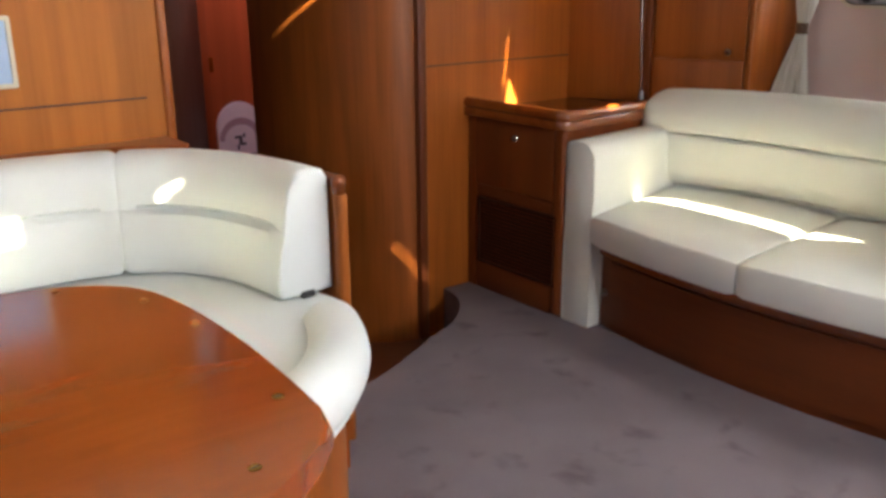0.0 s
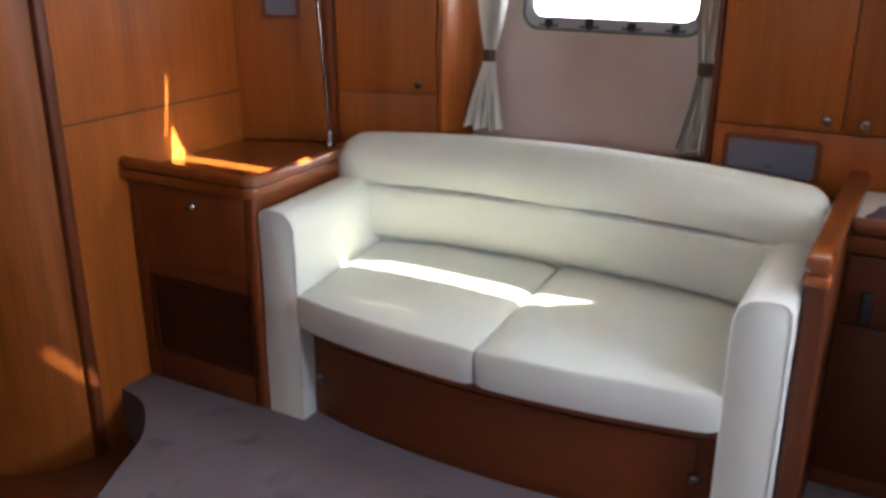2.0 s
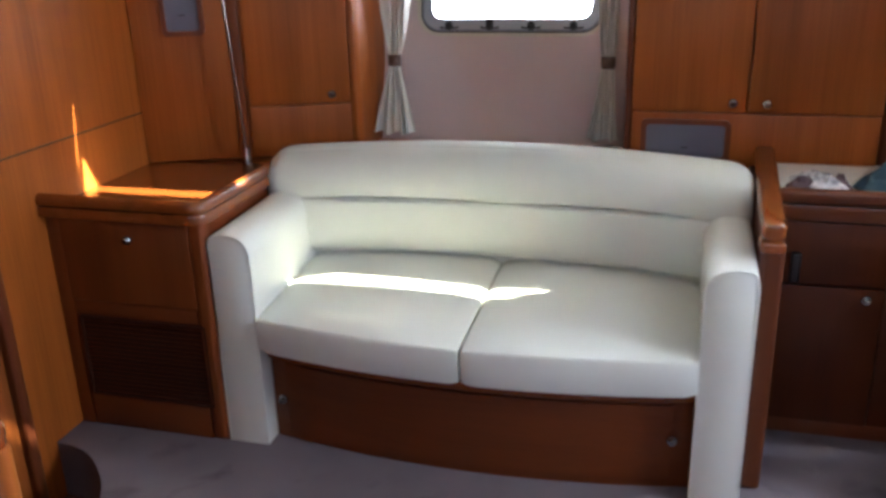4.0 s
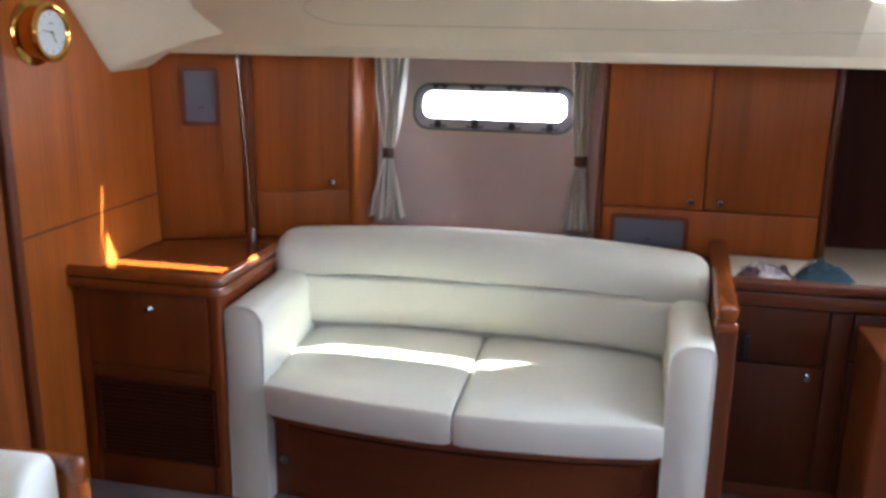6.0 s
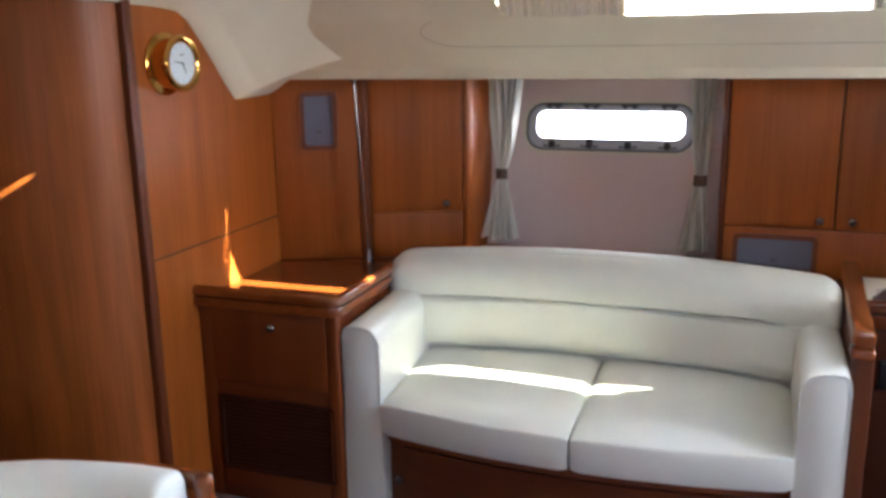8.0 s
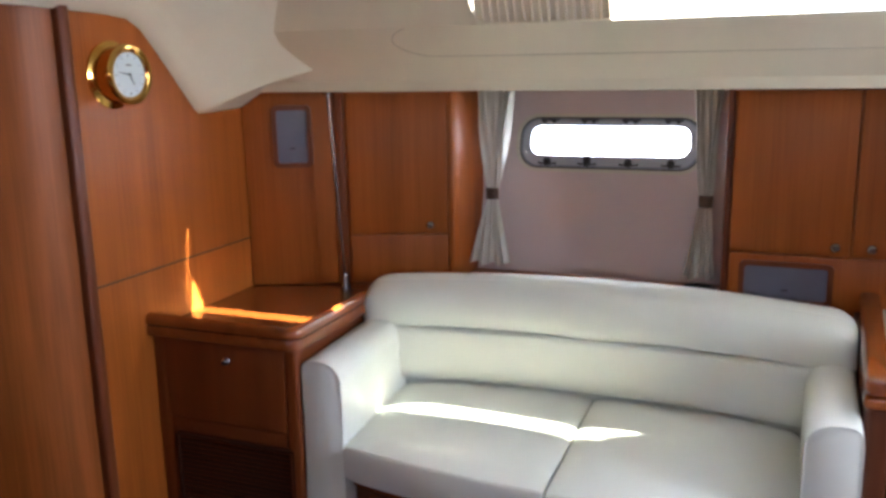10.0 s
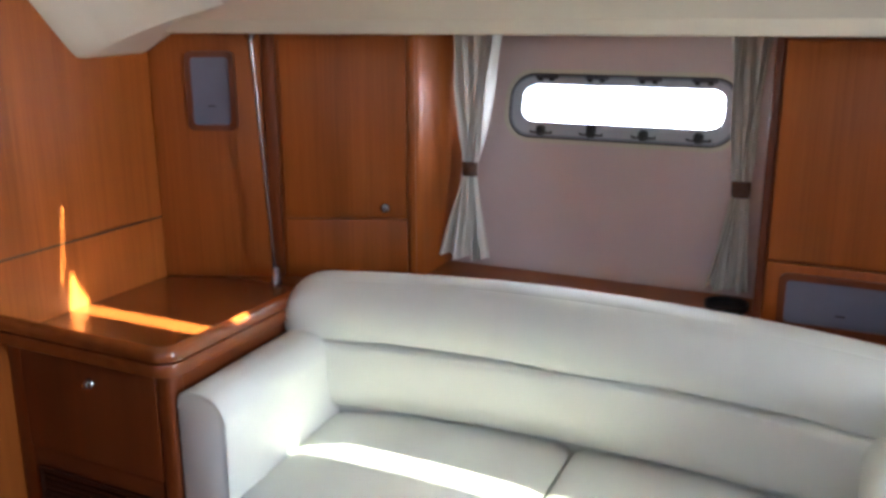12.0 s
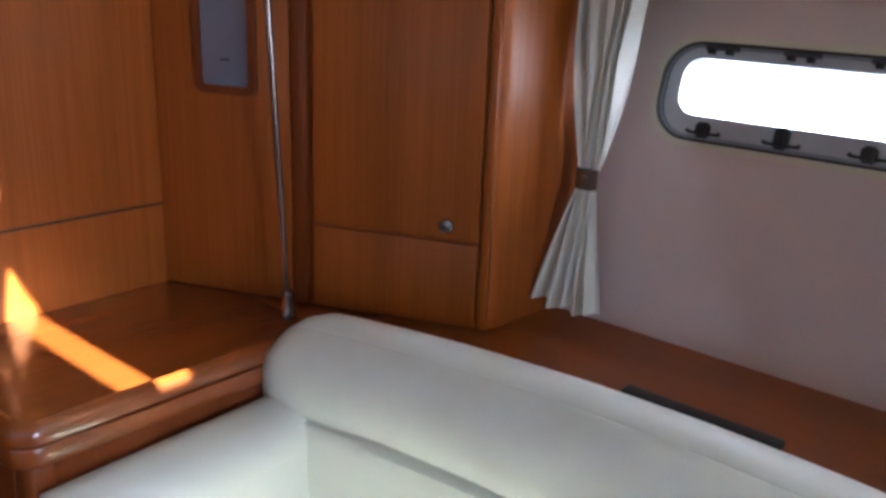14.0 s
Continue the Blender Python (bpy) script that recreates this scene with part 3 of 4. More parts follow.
    stations = [y0 + d for d in ends] + [y0 + 0.1 + (y1 - y0 - 0.2) * k / 36 for k in range(37)] + [y1 - d for d in reversed(ends)]
    rings = []
    for y in stations:
        c = bowed(y, y0, y1, 0.0, 0.075)
        d = min(1.0, min(y - y0, y1 - y) / 0.07)
        f = 0.62 + 0.38 * math.sqrt(max(0.0, 1 - (1 - d) ** 2))
        g = crease(y)
        top = bowed(y, y0, y1, 0.848, 0.872)
        prof = [(2.994 + 0.03 * g, 0.694 + 0.003 * g), (2.977 + 0.010 * g, 0.694 + 0.004 * g), (2.970 + 0.002 * g, 0.703 + 0.002 * g), (2.967, 0.732), (2.966, 0.76), (2.975, 0.80), (2.995, top - 0.034), (3.025, top - 0.012), (3.032, top - 0.0112), (3.036, top - 0.007), (3.075, top), (3.115, top - 0.006), (3.15, top - 0.03), (3.165, top - 0.07), (3.16, 0.73), (3.12, 0.69)]
        mx, mz = 3.06, 0.71
        rings.append([(mx + c + (x - mx) * f, y, mz + (z - mz) * f) for x, z in prof])
    part("top_roll", loft(rings), LEATHER, s, "rounded leather roll along the backrest")
    # arms
    for inner, outer in ((B, 2.398), (A, 0.838)):
        sgn = 1 if outer > inner else -1
        w = abs(outer - inner)
        prof = [(0.0, 0.0), (w, 0.0), (w, 0.30), (w, 0.655), (w - 0.003, 0.680), (w - 0.011, 0.694), (w - 0.024, 0.700)]
        prof += [(w * 0.62, 0.703), (0.066, 0.701)]
        prof += [(0.062 - 0.062 * math.sin(radians(a)), 0.636 + 0.064 * math.cos(radians(a))) for a in range(9, 91, 9)]
        prof += [(0.0, 0.35)]
        rings = []
        for x, f in ((2.565, 0.94), (2.566, 0.972), (2.571, 0.99), (2.58, 1.0), (2.75, 1.0), (2.90, 1.0), (3.10, 1.0)):
            rise = 0.014 * (x - 2.565) / 0.45
            rings.append([(x, inner + sgn * (w / 2 + (d - w / 2) * f), (z if z < 0.3 else 0.3 + (z - 0.3) * (0.985 + 0.015 * f) + rise) if f == 1 or z > 0 else 0.0) for d, z in prof])
        arm = part("arm", loft(rings), LEATHER, s)
        f = 0.975
        welt = [(2.5655, inner + sgn * (w / 2 + (d - w / 2) * f), 0.3 + (z - 0.3) * 0.998 if z > 0.3 else z) for d, z in prof[1:] + prof[:1]]
        part("piping", tube([Vector(p) for p in welt], 0.0022, 6), LEATHER, arm)
    return s


settee()


# ---- corner cupboard ----
def swept_line(line, section, z, y_most):
    """A section of (inward, up) carried along a plan line at the height z."""
    rings = []
    for k, p in enumerate(line):
        a, b = line[max(k - 1, 0)], line[min(k + 1, len(line) - 1)]
        d = Vector((b.x - a.x, b.y - a.y, 0)).normalized()
        rings.append([(p.x - d.y * u, min(p.y + d.x * u, y_most), z + v) for u, v in section])
    return loft(rings)


def corner_cupboard():
    c = thing("cupboard", (2.85, 2.68, 0.0), "teak corner cupboard with a drawer and a louvred vent", "cabinet")
    X, Y0, Y1 = 2.555, 2.404, FWD - 0.002
    part("body", prism([(X + 0.012, Y0 + 0.004), (3.20, Y0 + 0.004), (3.12, Y1), (X + 0.012, Y1)], 0.0, 0.735), SHADED_TEAK, c)
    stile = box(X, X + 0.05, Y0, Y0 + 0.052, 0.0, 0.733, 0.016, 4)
    part("stile", stile, SHADED_TEAK, c)
    part("stile", box(X + 0.002, X + 0.05, Y1 - 0.05, Y1, 0.0, 0.733, 0.004), SHADED_TEAK, c)
    part("kick_board", box(X + 0.003, X + 0.05, Y0 + 0.054, Y1 - 0.052, 0.0, 0.115, 0.003), SHADED_TEAK_Y, c)
    part("cross_rail", box(X + 0.003, X + 0.05, Y0 + 0.054, Y1 - 0.052, 0.402, 0.451, 0.003), SHADED_TEAK_Y, c)
    d = part("drawer", box(X - 0.001, X + 0.03, Y0 + 0.048, Y1 - 0.048, 0.455, 0.731, 0.003), SHADED_TEAK, c)
    knob(d, facing(X - 0.001, 2.662, 0.671, -1, 0))
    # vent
    # Black sheet stands in for the dark hollow behind the slats.
    part("vent_hollow_backing", box(X + 0.02, X + 0.03, Y0 + 0.05, Y1 - 0.05, 0.11, 0.41), BLACK, c)
    va, vb = Y0 + 0.030, Y1 - 0.062
    part("vent_frame", plate(facing(X + 0.010, (va + vb) / 2, 0.258, -1, 0), rounded(vb - va, 0.285, 0.004, 1), 0.012, rounded(vb - va - 0.014, 0.268, 0.004, 1)), VENT, c)
    for k in range(17):
        z = 0.130 + 0.0158 * k
        part("slat", loft([[(X + 0.006, y, z), (X + 0.018, y, z + 0.010), (X + 0.018, y, z + 0.014), (X + 0.006, y, z + 0.006)] for y in (va + 0.006, vb - 0.006)]), VENT, c, smooth=False)
    # moulded top
    top = [(X - 0.02, Y1), (X - 0.02, Y0 + 0.03), (X - 0.011, Y0 + 0.004), (X + 0.013, Y0 - 0.012), (X + 0.05, Y0 - 0.016), (3.20, Y0 - 0.016), (3.20, Y1)]
    part("worktop", prism([(x + 0.014, y + (0.014 if y < Y1 else 0)) for x, y in top], SHELF - 0.012, SHELF, 0.002, 1), RAIL, c, "glossy cherry top")
    # raised fiddle rail round the front and the settee side
    r = 0.048
    line = [Vector((X - 0.020, y)) for y in (Y1, 2.80, 2.62, Y0 + 0.06)]
    line += [Vector((X - 0.020 + r - r * math.cos(radians(a)), Y0 - 0.014 + r - r * math.sin(radians(a)))) for a in range(0, 91, 9)]
    line += [Vector((x, Y0 - 0.014)) for x in (X + 0.06, 2.75, 2.95, 3.20)]
    section = [(0.010, 0.019), (0.001, 0.0195), (-0.003, 0.023), (-0.004, 0.034), (-0.001, 0.045), (0.006, 0.052), (0.016, 0.055), (0.025, 0.051), (0.033, 0.041), (0.038, 0.026), (0.042, 0.010), (0.045, 0.001), (0.046, -0.003), (0.010, -0.003)]
    part("fiddle_rail", swept_line(line, section, SHELF, Y1), RAIL, c, "rounded raised edge of the cupboard top")
    part("moulding", swept_line(line, [(0.006, -0.017), (-0.001, -0.015), (-0.002, -0.010), (-0.002, 0.010), (0.001, 0.0155), (0.008, 0.0165), (0.030, 0.0165), (0.030, -0.017)], SHELF, Y1), RAIL, c)
    return c


corner_cupboard()


# ---- cupboards forward of the window, on a slanting front ----
P0, D = Vector((3.134, FWD, 0)), Vector((0.389, -0.921, 0))
N = Vector((-0.921, -0.389, 0))
CUP_TOP = 1.486


def slanted(s, z, out=0.0):
    p = P0 + D * s + N * out
    return facing(p.x, p.y, z, N.x, N.y)


def slab(s0, s1, z0, z1, depth, bevel=0.003, out=0.0):
    """A board on the slanting front."""
    place = slanted((s0 + s1) / 2, (z0 + z1) / 2, out)
    own = bmesh.new()
    bmesh.ops.create_cube(own, size=1.0, matrix=place @ Matrix.Translation((0, 0, depth / 2)) @ Matrix.Diagonal((s1 - s0, z1 - z0, depth, 1)))
    if bevel:
        bmesh.ops.bevel(own, geom=own.edges[:], offset=bevel, segments=2, affect="EDGES", profile=0.5)
    return own


def forward_cupboard():
    c = thing("wall_cupboard", (3.45, 2.5, SHELF), "tall teak cupboard on a slanting front beside the window", "cabinet", "wall cupboards")
    corner = [(3.437 + 0.045 - 0.045 * math.cos(radians(a)), 2.262 - 0.037 * math.sin(radians(a))) for a in (0, 18, 36, 54, 72, 90)]
    body = [(3.146, FWD - 0.002), (3.292, 2.593), (3.434, 2.270)] + corner + [(3.76, 2.225), (3.76, FWD - 0.002)]
    part("body", prism(body, SHELF, CUP_TOP), WOOD, c)
    part("speaker_panel", slab(0.004, 0.335, SHELF + 0.002, CUP_TOP, 0.014, 0.003, -0.012), WOOD, c)
    part("batten", slab(0.338, 0.378, SHELF + 0.002, CUP_TOP, 0.024, 0.010, -0.012), SHADED_TEAK, c, "rounded darker upright batten")
    d = part("door", slab(0.388, 0.757, 0.945, CUP_TOP - 0.012, 0.018, 0.003, -0.012), WOOD, c)
    part("lower_panel", slab(0.388, 0.757, SHELF + 0.004, 0.937, 0.018, 0.003, -0.012), WOOD, c)
    part("stile", slab(0.763, 0.782, SHELF + 0.002, CUP_TOP, 0.016, 0.003, -0.014), WOOD, c)
    knob(d, slanted(0.690, 0.972, 0.006))


forward_cupboard()


def speaker(place, w, h, label):
    s = thing("loudspeaker", place.translation, label, "speaker", "flush loudspeakers")
    r = 0.012
    part("frame", plate(place, rounded(w + 0.034, h + 0.034, 0.02, 5), 0.012, rounded(w, h, r, 5)), FRAME, s, "rounded cherry frame")
    part("grille", plate(place @ Matrix.Translation((0, 0, -0.002)), rounded(w - 0.001, h - 0.001, r, 5), 0.010), GRILLE, s, "grey cloth grille")
    part("badge", plate(place @ Matrix.Translation((0, -h * 0.22, 0.008)), rounded(0.022, 0.004, 0.001, 2), 0.001), BLACK, s)


speaker(slanted(0.186, 1.318, 0.003), 0.112, 0.195, "grey flush loudspeaker in a cherry frame on the cupboard side")
speaker(facing(3.373, 1.046, 0.850, -1, 0), 0.254, 0.108, "long grey flush loudspeaker under the wall cupboards")


# ---- cupboards aft of the window ----
def aft_cupboard():
    c = thing("wall_cupboard", (3.56, 0.83, SHELF), "pair of teak wall cupboard doors above the settee end", "cabinet", "wall cupboards")
    X = 3.375
    part("body", box(X + 0.006, 3.78, 0.425, 1.243, SHELF, CUP_TOP), WOOD, c)
    part("stile", box(X - 0.002, X + 0.03, 1.226, 1.248, SHELF, CUP_TOP, 0.005, 3), TRIM, c)
    part("stile", box(X - 0.004, X + 0.03, 0.415, 0.450, SHELF + 0.02, CUP_TOP, 0.014, 3), TRIM, c)
    for y0, y1, k in ((0.861, 1.221, 0.903), (0.455, 0.853, 0.798)):
        d = part("door", box(X - 0.012, X + 0.008, y0, y1, 0.950, CUP_TOP - 0.014, 0.003), WOOD, c)
        knob(d, facing(X - 0.012, k, 0.978, -1, 0))
    part("lower_panel", box(X - 0.008, X + 0.008, 0.455, 1.221, SHELF + 0.002, 0.943, 0.003), WOOD, c)
    part("top_rail", box(X - 0.006, X + 0.02, 0.425, 1.243, CUP_TOP - 0.011, CUP_TOP, 0.002), TRIM, c)


aft_cupboard()
# Near-black panel: the shade of the recess is put into its colour.
structure("wall_galley_side", box(3.60, 3.64, AFT, 0.424, 0.0, 1.49), DARK, "panel beyond the wall cupboards, the recess's shade in its colour", "wall", False)

# grab pole
pole = thing("grab_pole", (3.195, 2.575, SHELF), "polished steel grab pole from cupboard top to ceiling", "pole")
part("tube", rod((3.195, 2.575, SHELF), (3.176, 2.608, 1.50), 0.0068, 18), STAINLESS, pole)
part("collar", lathe([(0.017, 0.0), (0.017, 0.012), (0.0135, 0.018), (0.0135, 0.055), (0.0118, 0.06)], pose(3.195, 2.575, SHELF), 18), STAINLESS, pole)
part("flange", lathe([(0.0098, 0.0), (0.020, 0.02), (0.020, 0.03)], pose(3.177, 2.607, 1.465), 18), CHROME, pole)


# ---- hull window with its latches ----
w2 = thing("window_2", (hull_x(1.27), 1.727, 1.16), "small long hull window in a grey metal frame with black latches", "window", kind="structure")
flat = lean
part("rim", plate(flat @ Matrix.Translation((0, 0, -0.012)), rounded(0.738, 0.232, 0.090, 7), 0.018, rounded(0.712, 0.206, 0.078, 7)), LINING, w2, "cream moulded rim")
part("seal", plate(flat @ Matrix.Translation((0, 0, -0.022)), rounded(0.713, 0.207, 0.078, 7), 0.022, rounded(0.699, 0.193, 0.072, 7)), BLACK, w2)
part("outer_frame", plate(flat @ Matrix.Translation((0, 0, -0.022)), rounded(0.700, 0.194, 0.072, 7), 0.026, rounded(0.684, 0.180, 0.065, 7)), STEEL, w2, "grey metal frame")
part("gasket", plate(flat @ Matrix.Translation((0, 0, -0.026)), rounded(0.685, 0.181, 0.065, 7), 0.024, rounded(0.674, 0.170, 0.060, 7)), BLACK, w2)
part("inner_frame", plate(flat @ Matrix.Translation((0, 0, -0.030)), rounded(0.690, 0.186, 0.066, 7), 0.029, [(u, v + 0.011) for u, v in rounded(0.624, 0.118, 0.040, 7)]), PALE_STEEL, w2, "pale sash frame")
part("window_pane", plate(flat @ Matrix.Translation((0, 0.011, -0.020)), rounded(0.624, 0.118, 0.040, 7), 0.004), GLASS, w2).visible_shadow = False
for k, u in enumerate((-0.238, -0.076, 0.086, 0.248)):
    tall = 0.012 if k == 1 else 0.0
    at = flat @ Matrix.Translation((u, -0.078, 0.0))
    own = bmesh.new()
    bmesh.ops.create_cube(own, size=1.0, matrix=at @ Matrix.Translation((0, tall / 2, 0.010)) @ Matrix.Diagonal((0.027, 0.032 + tall, 0.024, 1)))
    bmesh.ops.bevel(own, geom=own.edges[:], offset=0.005, segments=2, affect="EDGES")
    latch = part("latch", own, BLACK, w2, "black toggle latch")
    own = bmesh.new()
    bmesh.ops.create_cube(own, size=1.0, matrix=at @ Matrix.Translation((0, -0.006, 0.002)) @ Matrix.Diagonal((0.066, 0.006, 0.008, 1)))
    part("latch_plate", own, BLACK, latch, "", False)
    for e in (-0.034, 0.034):
        part("screw", lathe([(0.004, 0), (0.004, 0.004), (0.0, 0.005)], at @ Matrix.Translation((e, -0.004, 0.005)), 8), BLACK, latch)
    own = bmesh.new()
    bmesh.ops.create_cube(own, size=1.0, matrix=flat @ Matrix.Translation((u, 0.092, 0.002)) @ Matrix.Diagonal((0.074, 0.012, 0.012, 1)))
    bmesh.ops.bevel(own, geom=own.edges[:], offset=0.003, segments=1, affect="EDGES")
    hinge = part("hinge", own, DARK_STEEL, w2)
    for e in (-0.02, 0.018):
        own = bmesh.new()
        bmesh.ops.create_cube(own, size=1.0, matrix=flat @ Matrix.Translation((u + e, 0.083, 0.006)) @ Matrix.Diagonal((0.014, 0.010, 0.012, 1)))
        part("hinge_block", own, BLACK, hinge, "", False)
# the glare outside
structure("backdrop", box(9.0, 9.02, -12, 14, -1.0, 6.0), GLOW, "hazy bright daylight beyond the windows", "backdrop", False)

# ---- curtains ----
def hang(z):
    return 3.592 + 0.068 * min(1.0, (z - 0.79) / 0.27) + 0.02 * max(0.0, (z - 1.06) / 0.42)


def curtain(yt0, yt1, yb, yf0, yf1, phase):
    """Gathered by a band at yb; yt: edges at the top, yf: edges at the hem."""
    c = thing("curtain", (hull_x(SHELF) - 0.09, yb, 0.79), "cream gathered curtain tied with a brown band", "curtain", "window curtains")
    rows, cols = [], 44
    zs = [1.482 - 0.692 * k / 34 for k in range(35)]
    for z in zs:
        if z > 1.062:
            u = (z - 1.062) / 0.42
            w = u ** 0.72
            a, b = yb - 0.018 + (yt0 - yb + 0.018) * w, yb + 0.018 + (yt1 - yb - 0.018) * w
            amp = 0.004 + 0.013 * min(1, u * 1.6)
        else:
            u = (1.062 - z) / 0.27
            w = u ** 0.85
            a, b = yb - 0.018 + (yf0 - yb + 0.018) * w, yb + 0.018 + (yf1 - yb - 0.018) * w
            amp = 0.004 + 0.013 * min(1, u * 1.4)
        front = []
        for j in range(cols + 1):
            v = j / cols
            ph = 2 * math.pi * (5.0 * v + 0.35 * math.sin(3.1 * v + phase)) + phase
            x = hang(z) + amp * math.sin(ph) + 0.3 * amp * math.sin(2.3 * ph + z * 9)
            front.append((x, a + (b - a) * v + 0.004 * math.sin(z * 14 + 9 * v + phase), z + (0.006 * math.sin(ph * 0.5) if z < 0.80 else 0)))
        rows.append(front + [(x + 0.003, y, z2) for x, y, z2 in reversed(front)])
    part("cloth", loft(rows), CURTAIN, c)
    place = facing(hang(1.062), yb, 1.062, -1, 0)
    ring = [[(hang(1.062) + 0.016 * math.cos(a), yb + 0.026 * math.sin(a), z) for a in [2 * math.pi * i / 20 for i in range(20)]] for z in (1.040, 1.044, 1.080, 1.084)]
    band = part("tie_band", loft(ring), BAND, c, "brown woven tie band")
    part("button", lathe([(0.011, 0), (0.011, 0.003), (0.006, 0.006), (0, 0.006)], place @ Matrix.Translation((0.004, 0, 0.016)), 12), BAND, band)


curtain(2.060, 2.221, 2.152, 2.064, 2.221, 0.3)
curtain(1.285, 1.390, 1.332, 1.278, 1.398, 1.9)
rail = thing("curtain_rail", (3.68, 1.74, 1.47), "thin cream curtain rail under the side deck", "curtain rail")
part("track", box(3.668, 3.692, 1.25, 2.20, 1.472, 1.487, 0.003), LINING, rail)
# low ledge on the shelf below the window
tray = thing("tray", (3.545, 1.33, SHELF), "round shallow black tray on the shelf", "tray")
part("dish", lathe([(0.0, 0.0), (0.050, 0.0), (0.058, 0.008), (0.060, 0.022), (0.057, 0.022), (0.052, 0.008), (0.0, 0.006)], pose(3.545, 1.33, SHELF - 0.003), 26), BLACK, tray)
# Black strip stands in for the dark gap between settee and shelf.
case = thing("dark_gap_strip", (3.405, 1.73, SHELF), "flat black strip for the dark gap behind the settee", "case")
part("shell", box(3.385, 3.425, 1.59, 1.88, SHELF - 0.004, SHELF + 0.010, 0.004, 3), BLACK, case)


# ---- clock ----
def clock():
    cx, cz, y = 2.488, 1.562, FWD
    c = thing("clock", (cx, y, cz), "round polished brass ship's clock on the bulkhead", "clock")
    f = facing(cx, y, cz, 0, -1)
    part("case", lathe([(0.100, 0.0), (0.100, 0.006), (0.092, 0.010), (0.082, 0.014), (0.080, 0.050), (0.086, 0.055), (0.091, 0.062), (0.091, 0.070), (0.086, 0.077), (0.076, 0.077), (0.069, 0.072), (0.067, 0.068), (0.0, 0.067)], f, 40), BRASS, c, "brass drum case with a bezel")
    dial = part("dial", lathe([(0.0, 0.0672), (0.066, 0.0672), (0.066, 0.0685), (0.0, 0.0685)], f, 36), DIAL, c, "white dial")
    for k in range(12):
        a = radians(30 * k)
        m = f @ Matrix.Translation((0.056 * math.sin(a), 0.056 * math.cos(a), 0.0685)) @ pose(0, 0, 0, 0, 0, -30 * k)
        part("hour_mark", plate(m, rounded(0.002 if k % 3 else 0.003, 0.008, 0.0008, 1), 0.0006), BLACK, dial, smooth=False)
    part("maker_line", plate(f @ Matrix.Translation((0, 0.028, 0.0685)), rounded(0.024, 0.004, 0.001, 1), 0.0006), INK, dial, smooth=False)
    for angle, length, w, h in ((152, 0.040, 0.0065, 0.0700), (280, 0.054, 0.005, 0.0712)):
        m = f @ pose(0, 0, h, 0, 0, -angle) @ Matrix.Translation((0, length / 2 - 0.006, 0))
        part("clock_hand", plate(m, [(-w / 2, -length / 2), (w / 2, -length / 2), (w * 0.2, length / 2), (-w * 0.2, length / 2)], 0.0008), BLACK, c, smooth=False)


clock()

# inspection panel outline in the coaming
def panel_line():
    prof = lambda v: Vector((3.065 + (2.955 - 3.065) * v, 0, 1.565 + 0.123 * v))
    out = Vector((-0.74, 0, -0.67))
    pts = []
    for y, v in ((-1.2, 0.24), (0.6, 0.24), (1.7, 0.25), (2.10, 0.27), (2.18, 0.33), (2.235, 0.48), (2.255, 0.66), (2.24, 0.84), (2.20, 0.97)):
        p = prof(v) + out * 0.0005
        pts.append((p.x, y, p.z))
    return tube(smoothed(pts, 5), 0.0017, 6)


structure("trim_panel_seam", panel_line(), soft("seam", (0.42, 0.38, 0.30), (0.40, 0.36, 0.28), 100, 0.7, 0.0, 0.001), "fine seam of the moulded coaming panel", "seam")


# ---- settee end panel and galley ----
ep = thing("end_panel", (2.95, 0.775, 0.0), "teak end panel of the settee with a rounded cherry rail", "panel")
part("board", box(2.70, 3.366, 0.778, 0.834, 0.0, 0.772, 0.003), DEEP_SHADE, ep)
part("post", box(2.655, 2.712, 0.776, 0.836, 0.0, 0.740, 0.016, 4), DEEP_SHADE, ep)
rings = []
for x, y, z, f in ((2.640, 0.811, 0.782, 0.45), (2.643, 0.811, 0.782, 0.78), (2.652, 0.811, 0.783, 0.96), (2.664, 0.811, 0.784, 1.0), (2.85, 0.808, 0.792, 1.0), (3.10, 0.800, 0.805, 1.0), (3.366, 0.792, 0.815, 1.0)):
    rings.append([(x, y + u * f, z + v * f) for u, v in rounded(0.064, 0.052, 0.020, 5)])
part("rail", loft(rings), RAIL, ep, "glossy rounded cherry rail")
part("collar", box(2.646, 2.716, 0.777, 0.843, 0.722, 0.754, 0.010, 3), RAIL, ep)


def galley():
    g = thing("galley_cabinet", (3.2, 0.4, 0.0), "teak galley cupboard under the worktop, coloured for deep shade", "cabinet")
    part("body", box(3.01, 3.60, AFT + 0.02, 0.776, 0.0, 0.745), DEEP_SHADE, g)
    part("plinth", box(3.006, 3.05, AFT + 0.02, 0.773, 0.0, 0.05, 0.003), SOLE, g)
    d = part("door", box(2.994, 3.012, 0.455, 0.765, 0.055, 0.508, 0.003), DEEP_SHADE, g)
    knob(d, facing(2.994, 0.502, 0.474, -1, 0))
    flap = part("door", box(2.994, 3.012, 0.455, 0.765, 0.513, 0.706, 0.003), DEEP_SHADE, g)
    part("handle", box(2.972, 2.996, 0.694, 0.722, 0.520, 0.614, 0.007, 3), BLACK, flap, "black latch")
    part("stile", box(2.998, 3.012, 0.385, 0.449, 0.055, 0.706, 0.003), DEEP_SHADE, g)
    part("door", box(2.994, 3.012, 0.02, 0.379, 0.545, 0.706, 0.003), DEEP_SHADE, g)
    part("door", box(2.994, 3.012, 0.02, 0.379, 0.055, 0.540, 0.003), DEEP_SHADE, g)
    return g


